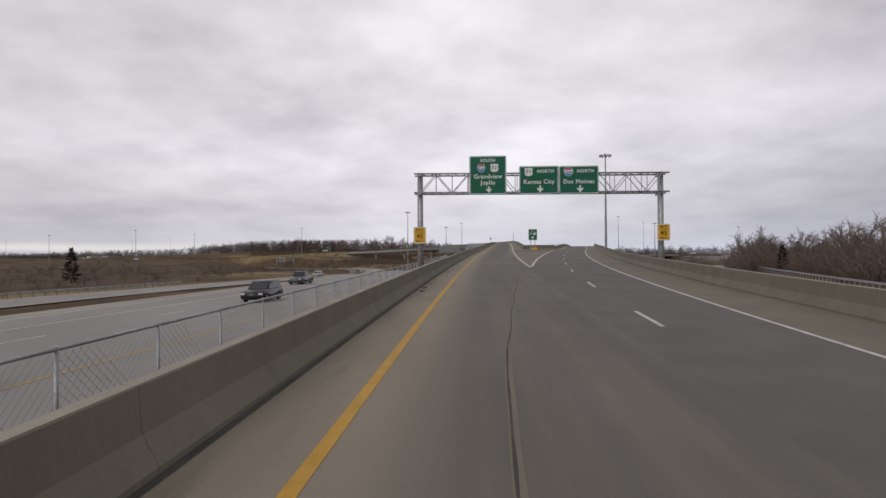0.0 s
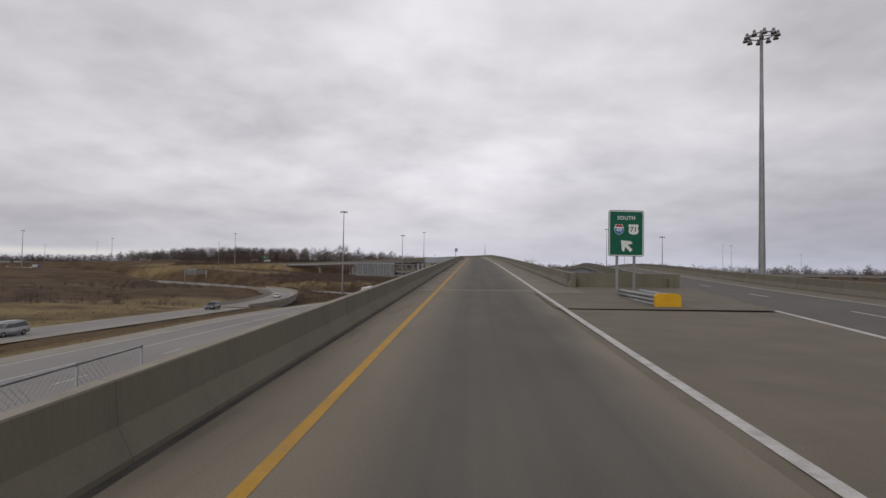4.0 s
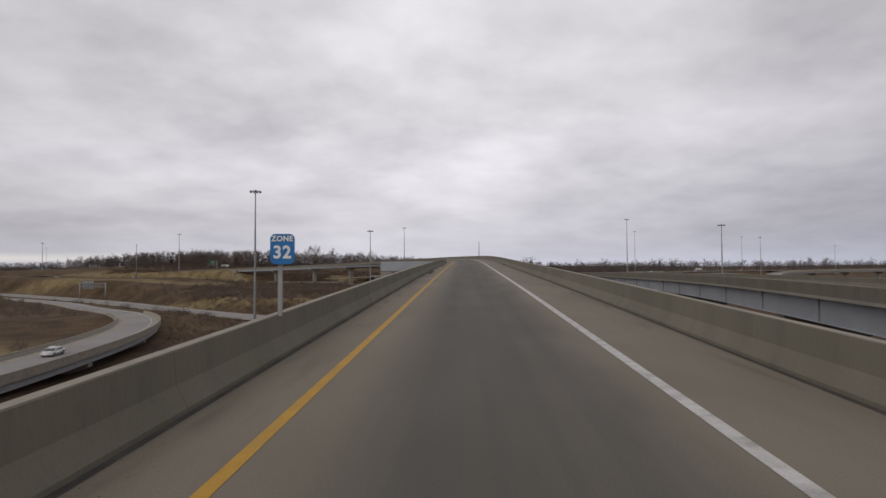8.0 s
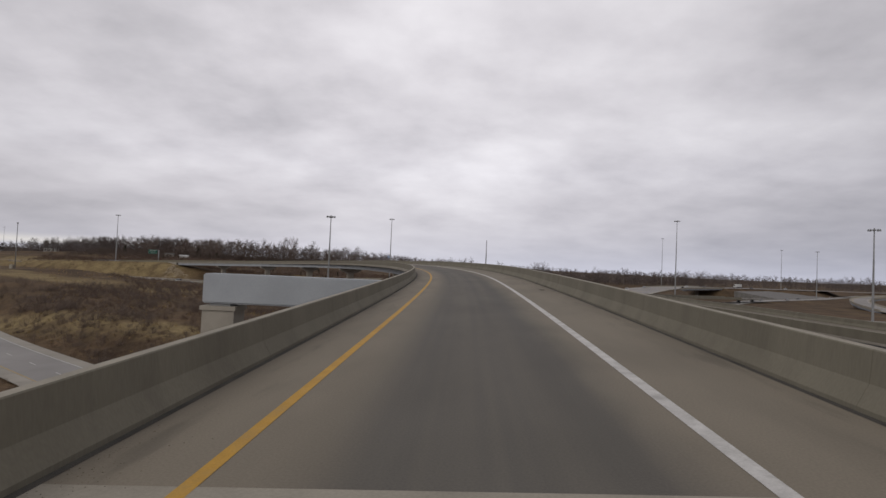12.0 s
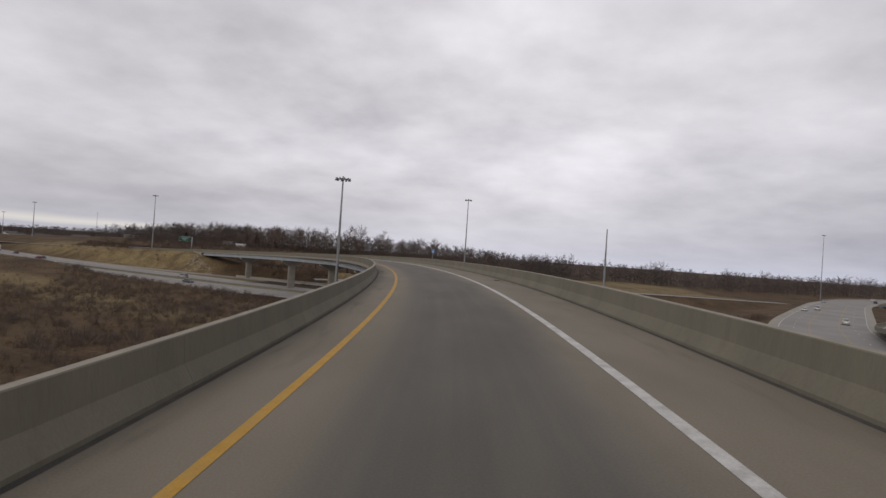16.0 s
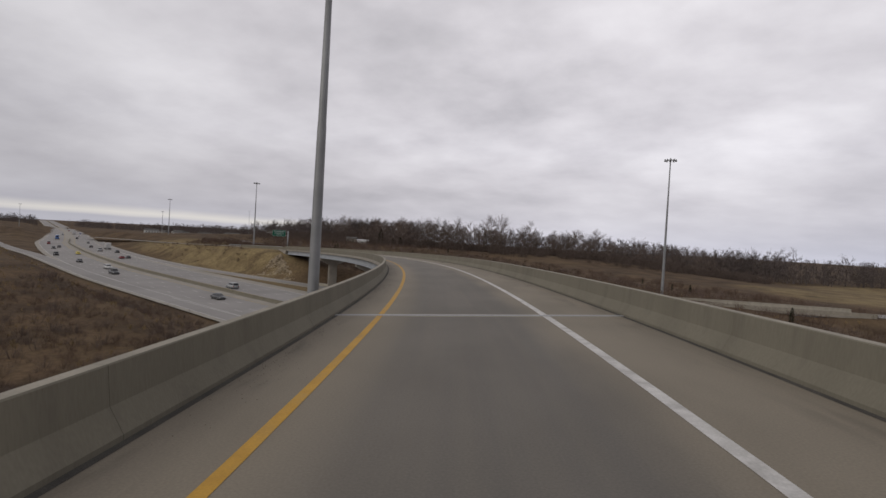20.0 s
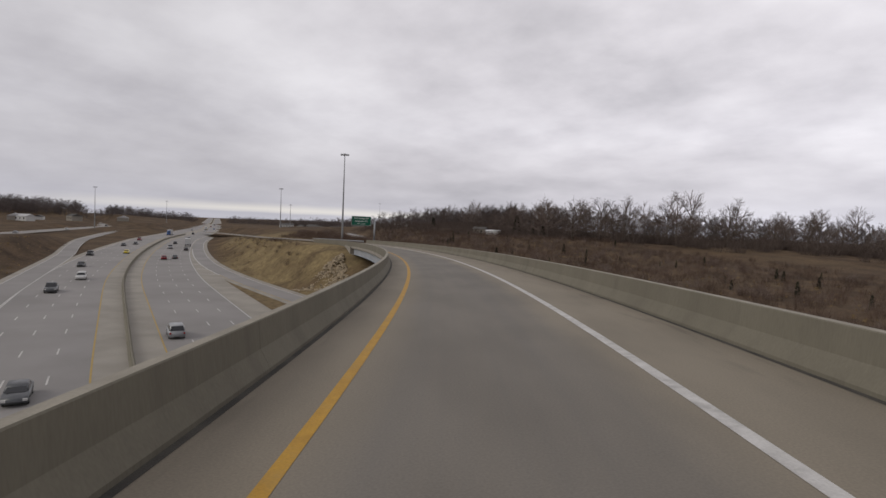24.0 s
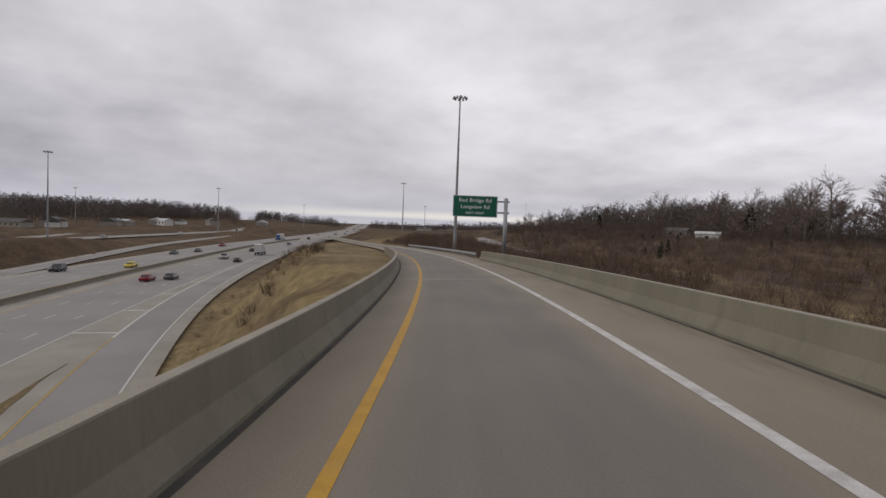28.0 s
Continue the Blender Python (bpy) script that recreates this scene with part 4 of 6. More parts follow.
for x, y, top in ((35.8, 158, 28.4), (-49, 364, 29.0), (-31.7, 502.6, 25.7), (-22.3, 648, 37.6), (157, 631, 42.6), (143.8, 459.5, 25.2), (-237.8, 708.5, 36.7), (-443.7, 815, 33.6), (-618, 738, 31.2), (-414.8, 627, 31.5), (-641, 959, 27.3), (469, 1026, 48.9)):
    mast(x, y, top)
for x, y, top in ((282, 962, 53.6), (380, 827, 38)):
    mast(x, y, top)
mast(35, 582, 22.8, ring=False, r=0.5, label="thick bare steel pole standing in the field")


# ---- joints and marks across the deck ----


def finger_joint(s, teeth=True):
    ob = thing("expansion_joint", "steel expansion joint across the deck", "road joint", kind="structure")
    half, n = (0.16, 120) if teeth else (0.05, 0)
    o0, o1 = left_off(s), (RIGHT_OFF if s > SPLIT else WHITE_OFF if s > 100 else 16.4)
    head = 0.6 if 290 < s < 310 else 0.2 if s > 100 else 0.3
    part("seat", strip("seat", RAMP, s - half - head, s + half + head, o0, o1, 0.004 if s > 100 else 0.01, M_CAP, 0.7), None, ob, "pale concrete header")
    part("gap", strip("gap", RAMP, s - half, s + half, o0, o1, 0.007 if s > 100 else 0.013, M_BLACK, 0.32), None, ob, "dark open gap")
    if teeth:
        V, F = [], []
        w = (o1 - o0) / n
        for k in range(n):
            for side in (-1, 1):
                a = o0 + w * (k + (0.5 if side > 0 else 0.0))
                i = len(V)
                for q, o in ((side * half, a), (side * half, a + w * 0.62), (-side * half * 0.6, a + w * 0.5), (-side * half * 0.6, a + w * 0.12)):
                    V.append(tuple(RAMP.at(s + q, o, 0.011)))
                F.append((i, i + 1, i + 2, i + 3))
        part("fingers", raw("fingers", V, F, M_STEEL), None, ob, "interlocking steel fingers")
    return ob


finger_joint(299, False)
finger_joint(501.5)
for s in (60.9, 134.0, 712.0):
    finger_joint(s, False)


def seam_off(s):
    """The joint between the slabs, drifting over to the point of the gore."""
    return float(np.interp(s, [-60, 9, 14, 22, 42, 53], [1.6, 2.4, 2.7, 3.25, 4.8, 6.2])) + 0.03 * math.sin(s * 0.9)


part("seam", sweep("seam", RAMP, -60, 53, lambda s: [(seam_off(s) + 0.10, 0.005), (seam_off(s) - 0.05, 0.005)], M_SHOULDER, 1.5, closed=False), None, ramp, "pale sealed edge of the seam")
part("seam", sweep("seam", RAMP, -60, 53, lambda s: [(seam_off(s) + 0.02 + 0.015 * math.sin(s * 2.3), 0.008), (seam_off(s) - 0.02, 0.008)], M_JOINT, 1.0, closed=False), None, ramp, "dark crack along the seam")
M_RAG = plain("faded_red_plastic", (0.17, 0.035, 0.03), 0.8)
rag = thing("red_debris", "crumpled red plastic scrap on the shoulder", "debris", RAMP.stand(280.8, 8.62, 0.0))
rr = random.Random(3)
for k in range(5):
    bm = bmesh.new()
    bmesh.ops.create_grid(bm, x_segments=5, y_segments=4, size=0.09)
    for v in bm.verts:
        v.co = Vector((v.co.x * 1.3 + rr.gauss(0, 0.03), v.co.y + rr.gauss(0, 0.03), 0.05 + abs(rr.gauss(0, 0.035))))
    bmesh.ops.solidify(bm, geom=bm.faces[:], thickness=0.01)
    o = part("scrap", bm, M_RAG, rag)
    o.matrix_local = pose(rr.uniform(-0.3, 0.1), rr.uniform(-0.5, 0.5), 0, 0, 0, rr.uniform(0, 180))

# bits of debris lying along the parapet foot
M_SCRAP = plain("dark_road_litter", (0.03, 0.027, 0.024), 0.9)
rr = random.Random(8)
for s, o in ((256, -1.1), (258.5, -1.25), (259.5, -1.0), (263, -1.3), (290, -1.2), (330, 7.9), (431, 8.0), (27, -1.0), (29, -1.1), (560, 7.6)):
    bit = thing("road_debris", "flat dark scrap of litter on the deck", "debris", RAMP.stand(s, o, 0.006) @ pose(0, 0, 0, 0, 0, rr.uniform(0, 180)))
    bm = bmesh.new()
    bmesh.ops.create_grid(bm, x_segments=4, y_segments=3, size=0.13)
    for v in bm.verts:
        v.co = Vector((v.co.x * 1.6 + rr.gauss(0, 0.03), v.co.y * 0.7 + rr.gauss(0, 0.02), 0.015 + abs(rr.gauss(0, 0.02))))
    bmesh.ops.solidify(bm, geom=bm.faces[:], thickness=0.012)
    part("scrap", bm, M_SCRAP, bit)

# sand and small stones that lie in patches along the left parapet
def grit(s0, s1, n, seed):
    r_ = random.Random(seed)
    V, F = [], []
    middles = [r_.uniform(s0, s1) for _ in range(max(3, int((s1 - s0) / 9)))]
    for _ in range(n):
        q = r_.choice(middles) + r_.gauss(0, 1.6)
        c = RAMP.at(q, left_off(q) + 0.1 + abs(r_.gauss(0, 0.45)), 0.0)
        w = r_.uniform(0.004, 0.013)
        i = len(V)
        for k in range(4):
            t = k * math.tau / 4 + r_.uniform(-0.4, 0.4)
            V.append((c[0] + w * math.cos(t), c[1] + w * math.sin(t), c[2] + 0.002))
        V.append((c[0], c[1], c[2] + w * r_.uniform(0.6, 1.1)))
        F.extend((i + k, i + (k + 1) % 4, i + 4) for k in range(4))
    return tagged(new("grit", raw("grit", V, F, M_GRIT)), "sand and small stones drifted along the parapet foot", "debris", kind="stuff")


M_GRIT = material("sandy_road_grit", (0.16, 0.14, 0.105), (0.09, 0.078, 0.062), 0.95, 0, 3, 40, 0.1, 0.3, spec=0.1)
grit(140, 215, 3000, 61)
grit(222, 300, 6500, 62)
grit(440, 560, 3000, 63)

# ---- lettering ----


def letters(name, text, size, x, z, mat, parent, align="CENTER", y=-0.012, bold=0.0, m=None):
    cu = bpy.data.curves.new(name, "FONT")
    cu.body, cu.size, cu.align_x, cu.align_y = text, size, align, "CENTER"
    cu.extrude, cu.offset = 0.002, bold
    cu.space_character = 1.08
    cu.resolution_u = 3
    tmp = new(name, cu)
    bpy.context.view_layer.update()
    me = bpy.data.meshes.new_from_object(tmp.evaluated_get(bpy.context.evaluated_depsgraph_get()))
    bpy.data.objects.remove(tmp)
    me.materials.clear()
    me.materials.append(mat)
    ob = new(name, me)
    ob.parent = parent
    ob.matrix_local = pose(x, y, z, 90, 0, 0)
    return ob


def plate(w, h, r=0.12, t=0.03, z0=0.0, y0=0.0, n=4):
    """An upright rounded plate in the xz plane, its face to -y, centred on x."""
    bm = bmesh.new()
    out = []
    for cx, cz, a0 in ((w / 2 - r, z0 + h - r, 0), (-w / 2 + r, z0 + h - r, 90), (-w / 2 + r, z0 + r, 180), (w / 2 - r, z0 + r, 270)):
        for i in range(n + 1):
            a = radians(a0 + 90 * i / n)
            out.append((cx + r * math.cos(a), cz + r * math.sin(a)))
    f = [bm.verts.new((x, y0, z)) for x, z in out]
    b = [bm.verts.new((x, y0 + t, z)) for x, z in out]
    bm.faces.new(f)
    bm.faces.new(b[::-1])
    k = len(out)
    for i in range(k):
        bm.faces.new((f[i], b[i], b[(i + 1) % k], f[(i + 1) % k]))
    bmesh.ops.recalc_face_normals(bm, faces=bm.faces)
    return bm


def outline(w, h, r, width, z0, y0):
    """A thin raised border that runs round a plate."""
    bm = bmesh.new()
    loops = []
    for d in (0, width):
        ww, hh, rr = w - 2 * d, h - 2 * d, max(r - d, 0.02)
        pts = []
        for cx, cz, a0 in ((ww / 2 - rr, z0 + d + hh - rr, 0), (-ww / 2 + rr, z0 + d + hh - rr, 90), (-ww / 2 + rr, z0 + d + rr, 180), (ww / 2 - rr, z0 + d + rr, 270)):
            for i in range(5):
                a = radians(a0 + 22.5 * i)
                pts.append(bm.verts.new((cx + rr * math.cos(a), y0, cz + rr * math.sin(a))))
        loops.append(pts)
    k = len(loops[0])
    for i in range(k):
        bm.faces.new((loops[0][i], loops[0][(i + 1) % k], loops[1][(i + 1) % k], loops[1][i]))
    bmesh.ops.recalc_face_normals(bm, faces=bm.faces)
    return bm


def flat_shape(points, y0, t=0.006):
    bm = bmesh.new()
    f = [bm.verts.new((x, y0, z)) for x, z in points]
    b = [bm.verts.new((x, y0 + t, z)) for x, z in points]
    bm.faces.new(f)
    bm.faces.new(b[::-1])
    k = len(f)
    for i in range(k):
        bm.faces.new((f[i], b[i], b[(i + 1) % k], f[(i + 1) % k]))
    bmesh.ops.recalc_face_normals(bm, faces=bm.faces)
    return bm


def shield(kind, number, x, z, s, parent):
    """Route markers: 'interstate' is blue with a red head, 'us' is white."""
    half = [(0.0, -0.5), (0.2, -0.42), (0.36, -0.27), (0.45, -0.05), (0.45, 0.12), (0.38, 0.28), (0.36, 0.40), (0.3, 0.48), (0.15, 0.44), (0.0, 0.47)]
    if kind == "us":
        half = [(0.0, -0.5), (0.12, -0.44), (0.3, -0.42), (0.42, -0.3), (0.47, -0.1), (0.40, 0.08), (0.42, 0.22), (0.5, 0.34), (0.36, 0.5), (0.2, 0.44), (0.0, 0.5)]
    pts = half + [(-a, b) for a, b in half[-2:0:-1]]
    k = 1.0 if len(number) < 3 else 1.18
    part("route_shield", flat_shape([(x + a * s * k, z + b * s) for a, b in pts], -0.012, 0.010), M_LETTER, parent, "white-edged route shield")
    if kind == "interstate":
        part("shield_field", flat_shape([(x + a * s * k * 0.9, z - 0.01 * s + b * s * 0.9) for a, b in pts if b < 0.2] + [], -0.016, 0.003), M_BLUE, parent, "blue shield field")
        part("shield_band", flat_shape([(x + a * s * k * 0.86, z + b * s) for a, b in ((-0.42, 0.22), (0.42, 0.22), (0.38, 0.36), (0.3, 0.43), (0, 0.42), (-0.3, 0.43), (-0.38, 0.36))], -0.016, 0.003), M_RED, parent, "red shield band")
        letters("shield_number", number, s * 0.5, x, z - 0.08 * s, M_LETTER, parent, y=-0.02, bold=0.006)
    else:
        letters("shield_number", number, s * 0.62, x, z, M_BLACK, parent, y=-0.016, bold=0.006)


def arrow(x, z, s, parent, turn=0.0):
    c, d = math.cos(radians(turn)), math.sin(radians(turn))
    pts = [(-0.11, 0.5), (0.11, 0.5), (0.11, 0.02), (0.42, 0.2), (0.42, 0.0), (0, -0.5), (-0.42, 0.0), (-0.42, 0.2), (-0.11, 0.02)]
    part("arrow", flat_shape([(x + s * (a * c - b * d), z + s * (a * d + b * c)) for a, b in pts], -0.014, 0.010), M_LETTER, parent, "white arrow")


def panel_sign(name, label, w, h, at, mat=M_GREEN, edged=True):
    ob = thing(name, label, "road sign", at)
    part("panel", plate(w, h), mat, ob)
    if edged:
        part("border", outline(w - 0.06, h - 0.06, 0.1, 0.05, 0.03, -0.006), M_LETTER, ob, "white border")
    bm = bmesh.new()
    for i in range(max(2, int(w // 0.9))):
        x = -w / 2 + w * (i + 0.5) / max(2, int(w // 0.9))
        box(bm, x - 0.03, x + 0.03, 0.03, 0.10, 0.05, h - 0.05)
    part("stiffeners", bm, M_ALU, ob, "aluminium ribs on the back")
    return ob


# ---- the overhead sign gantry ----
GX0, GX1, GY0, GY1 = -5.1, 15.25, 45.9, 47.2
gantry = thing("sign_gantry", "galvanised steel truss gantry spanning the road", "gantry", pose(0, GY0, 0, 0, 0, math.degrees(math.atan2(GY1 - GY0, GX1 - GX0))))
GW, GZ0, GZ1, GD = GX1 + 0.2, 5.25, 6.85, 1.3
for yy in (0, GD):
    for zz in (GZ0, GZ1):
        part("chord", bars([((GX0 - 0.5, yy, zz), (GW + 0.5, yy, zz), 0.07, 0.07)], 8), M_STEEL, gantry)
nb = 15
for i in range(nb):
    a, b = GX0 + (GW - GX0) * i / nb, GX0 + (GW - GX0) * (i + 1) / nb
    up = i % 2
    for yy in (0, GD):
        part("diagonal", bars([((a, yy, GZ1 if up else GZ0), (b, yy, GZ0 if up else GZ1), 0.035, 0.035)], 6), M_STEEL, gantry)
        part("upright", bars([((a, yy, GZ0), (a, yy, GZ1), 0.03, 0.03)], 6), M_STEEL, gantry)
    for zz in (GZ0, GZ1):
        m = (a + b) / 2
        part("lacing", bars([((a, 0, zz), (m, GD, zz), 0.028, 0.028)], 5), M_STEEL, gantry)
        part("lacing", bars([((m, GD, zz), (b, 0, zz), 0.028, 0.028)], 5), M_STEEL, gantry)
for x in (GX0, GW):
    g = float(ground_z([x], [GY0])[0]) - 0.4
    part("post", bars([((x, GD / 2, g), (x, GD / 2, GZ1 + 0.15), 0.26, 0.24)], 16), M_STEEL, gantry)
    for zz in (GZ0, GZ1):
        part("post_saddle", boxes((x - 0.12, x + 0.12, -0.25, GD + 0.25, zz - 0.2, zz - 0.07)), M_STEEL, gantry)
s1 = panel_sign("guide_sign", "tall green overhead sign with white lettering, arrow and two route shields", 3.1, 3.25, pose(0.65, GY0 - 0.15, 5.05))
letters("word", "SOUTH", 0.36, 0.0, 2.85, M_LETTER, s1, bold=0.008)
shield("interstate", "49", -0.55, 2.22, 0.72, s1)
shield("us", "71", 0.55, 2.22, 0.72, s1)
letters("word", "Grandview", 0.50, 0, 1.5, M_LETTER, s1, bold=0.008)
letters("word", "Joplin", 0.50, 0, 0.98, M_LETTER, s1, bold=0.008)
arrow(0.08, 0.4, 0.55, s1)
s2 = panel_sign("guide_sign", "green overhead sign with white lettering, arrow and white route shield", 3.28, 2.35, pose(4.92, GY0 + 0.02, 5.05))
shield("us", "71", -0.85, 1.85, 0.72, s2)
letters("word", "NORTH", 0.38, 0.55, 1.9, M_LETTER, s2, bold=0.008)
letters("word", "Kansas City", 0.50, 0, 1.02, M_LETTER, s2, bold=0.008)
arrow(0.1, 0.42, 0.6, s2)
s3 = panel_sign("guide_sign", "green overhead sign with white lettering, arrow and blue route shield", 3.28, 2.35, pose(8.26, GY0 + 0.22, 5.05))
shield("interstate", "435", -0.85, 1.85, 0.75, s3)
letters("word", "NORTH", 0.38, 0.55, 1.9, M_LETTER, s3, bold=0.008)
letters("word", "Des Moines", 0.50, 0, 1.02, M_LETTER, s3, bold=0.008)
arrow(0.1, 0.42, 0.6, s3)
for x in (GX0, GW):
    q = gantry.matrix_world @ Vector((x, 0.3, 0))
    x, y = q.x, q.y - 0.36
    e = panel_sign("exit_speed_sign", "small yellow warning sign with black lettering fixed to a gantry post", 1.05, 1.4, pose(x, y, 0.95 if x < 0 else 1.1), M_SIGNYELLOW)
    letters("word", "EXIT", 0.28, 0, 1.17, M_BLACK, e, bold=0.003)
    part("divider", boxes((-0.46, 0.46, -0.008, -0.002, 0.95, 0.97)), M_BLACK, e, "thin black rule")
    letters("word", "45", 0.52, 0, 0.62, M_BLACK, e, bold=0.006)
    letters("word", "M.P.H.", 0.2, 0, 0.2, M_BLACK, e, bold=0.003)

# ---- gore: guide sign and crash cushion ----
gore = panel_sign("gore_sign", "green guide sign with route shields and arrow on two posts", 2.05, 2.65, pose(12.5, 131.0, 3.35, 0, 0, 2))
letters("word", "SOUTH", 0.30, 0, 2.2, M_LETTER, gore, bold=0.006)
shield("interstate", "49", -0.42, 1.55, 0.62, gore)
shield("us", "71", 0.42, 1.55, 0.62, gore)
arrow(0.0, 0.62, 0.85, gore, turn=-135)
for x in (-0.5, 0.5):
    part("post", boxes((x - 0.06, x + 0.06, 0.04, 0.16, -2.9, 2.5)), M_POLE, gore)
cush = thing("crash_cushion", "crash cushion with ribbed steel sides and a yellow nose", "crash cushion", pose(12.3, 124.6, 0.62, 0, 0, -4))
bm = bmesh.new()
for i in range(5):
    box(bm, -0.5, 0.5, 0.3 + i * 1.3, 0.42 + i * 1.3, 0.05, 0.8)
part("diaphragms", bm, M_POLE, cush)
for sx in (-1, 1):
    for k in range(4):
        bm = bmesh.new()
        bar(bm, (sx * 0.5, 0.15, 0.2 + 0.19 * k), (sx * 0.56, 6.4, 0.2 + 0.19 * k), 0.085, n=8)
        part("side_rail", bm, M_STEEL, cush)
nose = plate(1.15, 0.85, 0.18, 0.25, 0.05, -0.1)
part("nose", nose, M_SIGNYELLOW, cush, "yellow nose cover")

# ---- signs along the way ----
mile = panel_sign("zone_sign", "blue zone sign with white lettering on a post by the parapet", 0.58, 0.72, pose(3.92, 210.8, 5.76), M_BLUE, False)
letters("word", "ZONE", 0.18, 0, 0.6, M_LETTER, mile, bold=0.006)
letters("word", "32", 0.42, 0, 0.27, M_LETTER, mile, bold=0.012)
part("post", boxes((-0.13, -0.03, 0.10, 0.17, -1.25, 0.56)), M_POLE, mile)
mile2 = panel_sign("zone_sign", "blue zone sign with white lettering on a post by the parapet", 0.62, 0.76, pose(-7.0, 484.7, 10.35, 0, 0, 24), M_BLUE, False)
letters("word", "ZONE", 0.18, 0, 0.6, M_LETTER, mile2, bold=0.006)
letters("word", "32", 0.42, 0, 0.27, M_LETTER, mile2, bold=0.012)
part("post", boxes((-0.05, 0.05, 0.10, 0.17, -2.8, 0.6)), M_POLE, mile2)

CANT = pose(-194.7, 680.5, 8.1, 0, 0, 53)
cant = panel_sign("guide_sign", "wide green sign with white lettering on a cantilever arm", 6.2, 2.95, CANT)
letters("word", "Red Bridge Rd", 0.72, 0, 2.3, M_LETTER, cant, bold=0.01)
letters("word", "Longview Rd", 0.72, 0, 1.4, M_LETTER, cant, bold=0.01)
letters("word", "NEXT RIGHT", 0.42, 0, 0.54, M_LETTER, cant, bold=0.008)
carm = thing("cantilever_sign_post", "galvanised cantilever post with a twin arm", "sign post", CANT)
q = CANT @ Vector((4.3, 0.4, 0))
part("post", bars([((4.3, 0.4, float(ground_z([q.x], [q.y])[0]) - 8.5), (4.3, 0.4, 2.75), 0.3, 0.27)], 16), M_STEEL, carm)
for zz in (0.7, 2.25):
    part("arm", bars([((-2.8, 0.34, zz), (4.8, 0.34, zz), 0.1, 0.12)], 10), M_STEEL, carm)


def truss_span(ob, x0, x1, z0, z1, depth, r, n):
    """Four chords with uprights and diagonals, along x; its front face at y = 0."""
    for yy in (0, depth):
        for zz in (z0, z1):
            part("chord", bars([((x0, yy, zz), (x1, yy, zz), r, r)], 8), M_POLE, ob)
    for i in range(n):
        a, b = x0 + (x1 - x0) * i / n, x0 + (x1 - x0) * (i + 1) / n
        for yy in (0, depth):
            part("diagonal", bars([((a, yy, z1 if i % 2 else z0), (b, yy, z0 if i % 2 else z1), r * 0.6, r * 0.6)], 5), M_POLE, ob)
            part("upright", bars([((a, yy, z0), (a, yy, z1), r * 0.5, r * 0.5)], 5), M_POLE, ob)
        for zz in (z0, z1):
            part("lacing", bars([((a, 0 if i % 2 else depth, zz), (b, depth if i % 2 else 0, zz), r * 0.45, r * 0.45)], 5), M_POLE, ob)


# over the road beside the ramp, seen from behind: truss in front, ribbed panels beyond it
GB = thing("sign_gantry", "galvanised truss gantry over the lower road, its signs seen from behind", "gantry", pose(-3.0, 192.3, 0, 0, 0, -41.3))
truss_span(GB, -18.2, 0.6, 0.95, 2.85, 1.2, 0.06, 12)
for x in (0.2,):
    for yy in (0.1, 1.1):
        q = GB.matrix_world @ Vector((x, yy, 0))
        part("post", bars([((x, yy, float(ground_z([q.x], [q.y])[0]) - 0.5), (x, yy, 3.1), 0.2, 0.18)], 14), M_STEEL, GB)
for x, w in ((-16.2, 3.6), (-12.5, 3.6), (-8.9, 3.4)):
    back = thing("overhead_sign", "grey ribbed back of an overhead road sign", "road sign", GB.matrix_world @ pose(x, 1.32, 0.65))
    part("panel", plate(w, 2.5, 0.1, 0.05), M_ALU, back)
    for i in range(5):
        xx = -w / 2 + w * (i + 0.5) / 5
        part("rib", boxes((xx - 0.05, xx + 0.05, -0.12, -0.004, 0.05, 2.45)), M_POLE, back)
# a smaller one far off over the crossing road
GF = thing("sign_gantry", "small pale truss gantry over the crossing road", "gantry", pose(-184, 495, -5.6, 0, 0, -25))
truss_span(GF, -9, 13, 0.6, 2.6, 1.2, 0.11, 12)
for x in (-9, 13):
    q = GF.matrix_world @ Vector((x, 0.6, 0))
    part("post", bars([((x, 0.6, float(ground_z([q.x], [q.y])[0]) + 5.0), (x, 0.6, 3.0), 0.26, 0.24)], 12), M_STEEL, GF)
for x in (-5.5, -0.5):
    back = thing("overhead_sign", "pale back of an overhead road sign", "road sign", GF.matrix_world @ pose(x, 1.4, -0.6))
    part("panel", plate(4.4, 4.4, 0.1, 0.05), M_ALU, back)
    for i in range(4):
        part("rib", boxes((-1.65 + i * 1.1 - 0.06, -1.65 + i * 1.1 + 0.06, -0.12, -0.004, 0.1, 4.3)), M_POLE, back)
# thin pole with a camera box, and its cabinet
q = float(ground_z([-188], [548])[0])
cctv = thing("camera_pole", "thin steel pole with a small camera box on top", "pole", pose(-188, 548, q))
part("pole", bars([((0, 0, -0.4), (0, 0, 19.6 - q), 0.22, 0.13)], 10), M_POLE, cctv)
part("camera", boxes((-0.25, 0.25, -0.25, 0.25, 19.6 - q, 20.2 - q)), M_POLE, cctv)
part("bracket", bars([((-3, 0, 3.6), (3, 0, 3.6), 0.14, 0.14)], 6), M_POLE, cctv)
part("cabinet", boxes((-2.4, -0.9, -0.5, 0.5, -0.3, 1.9)), M_CAP, cctv)

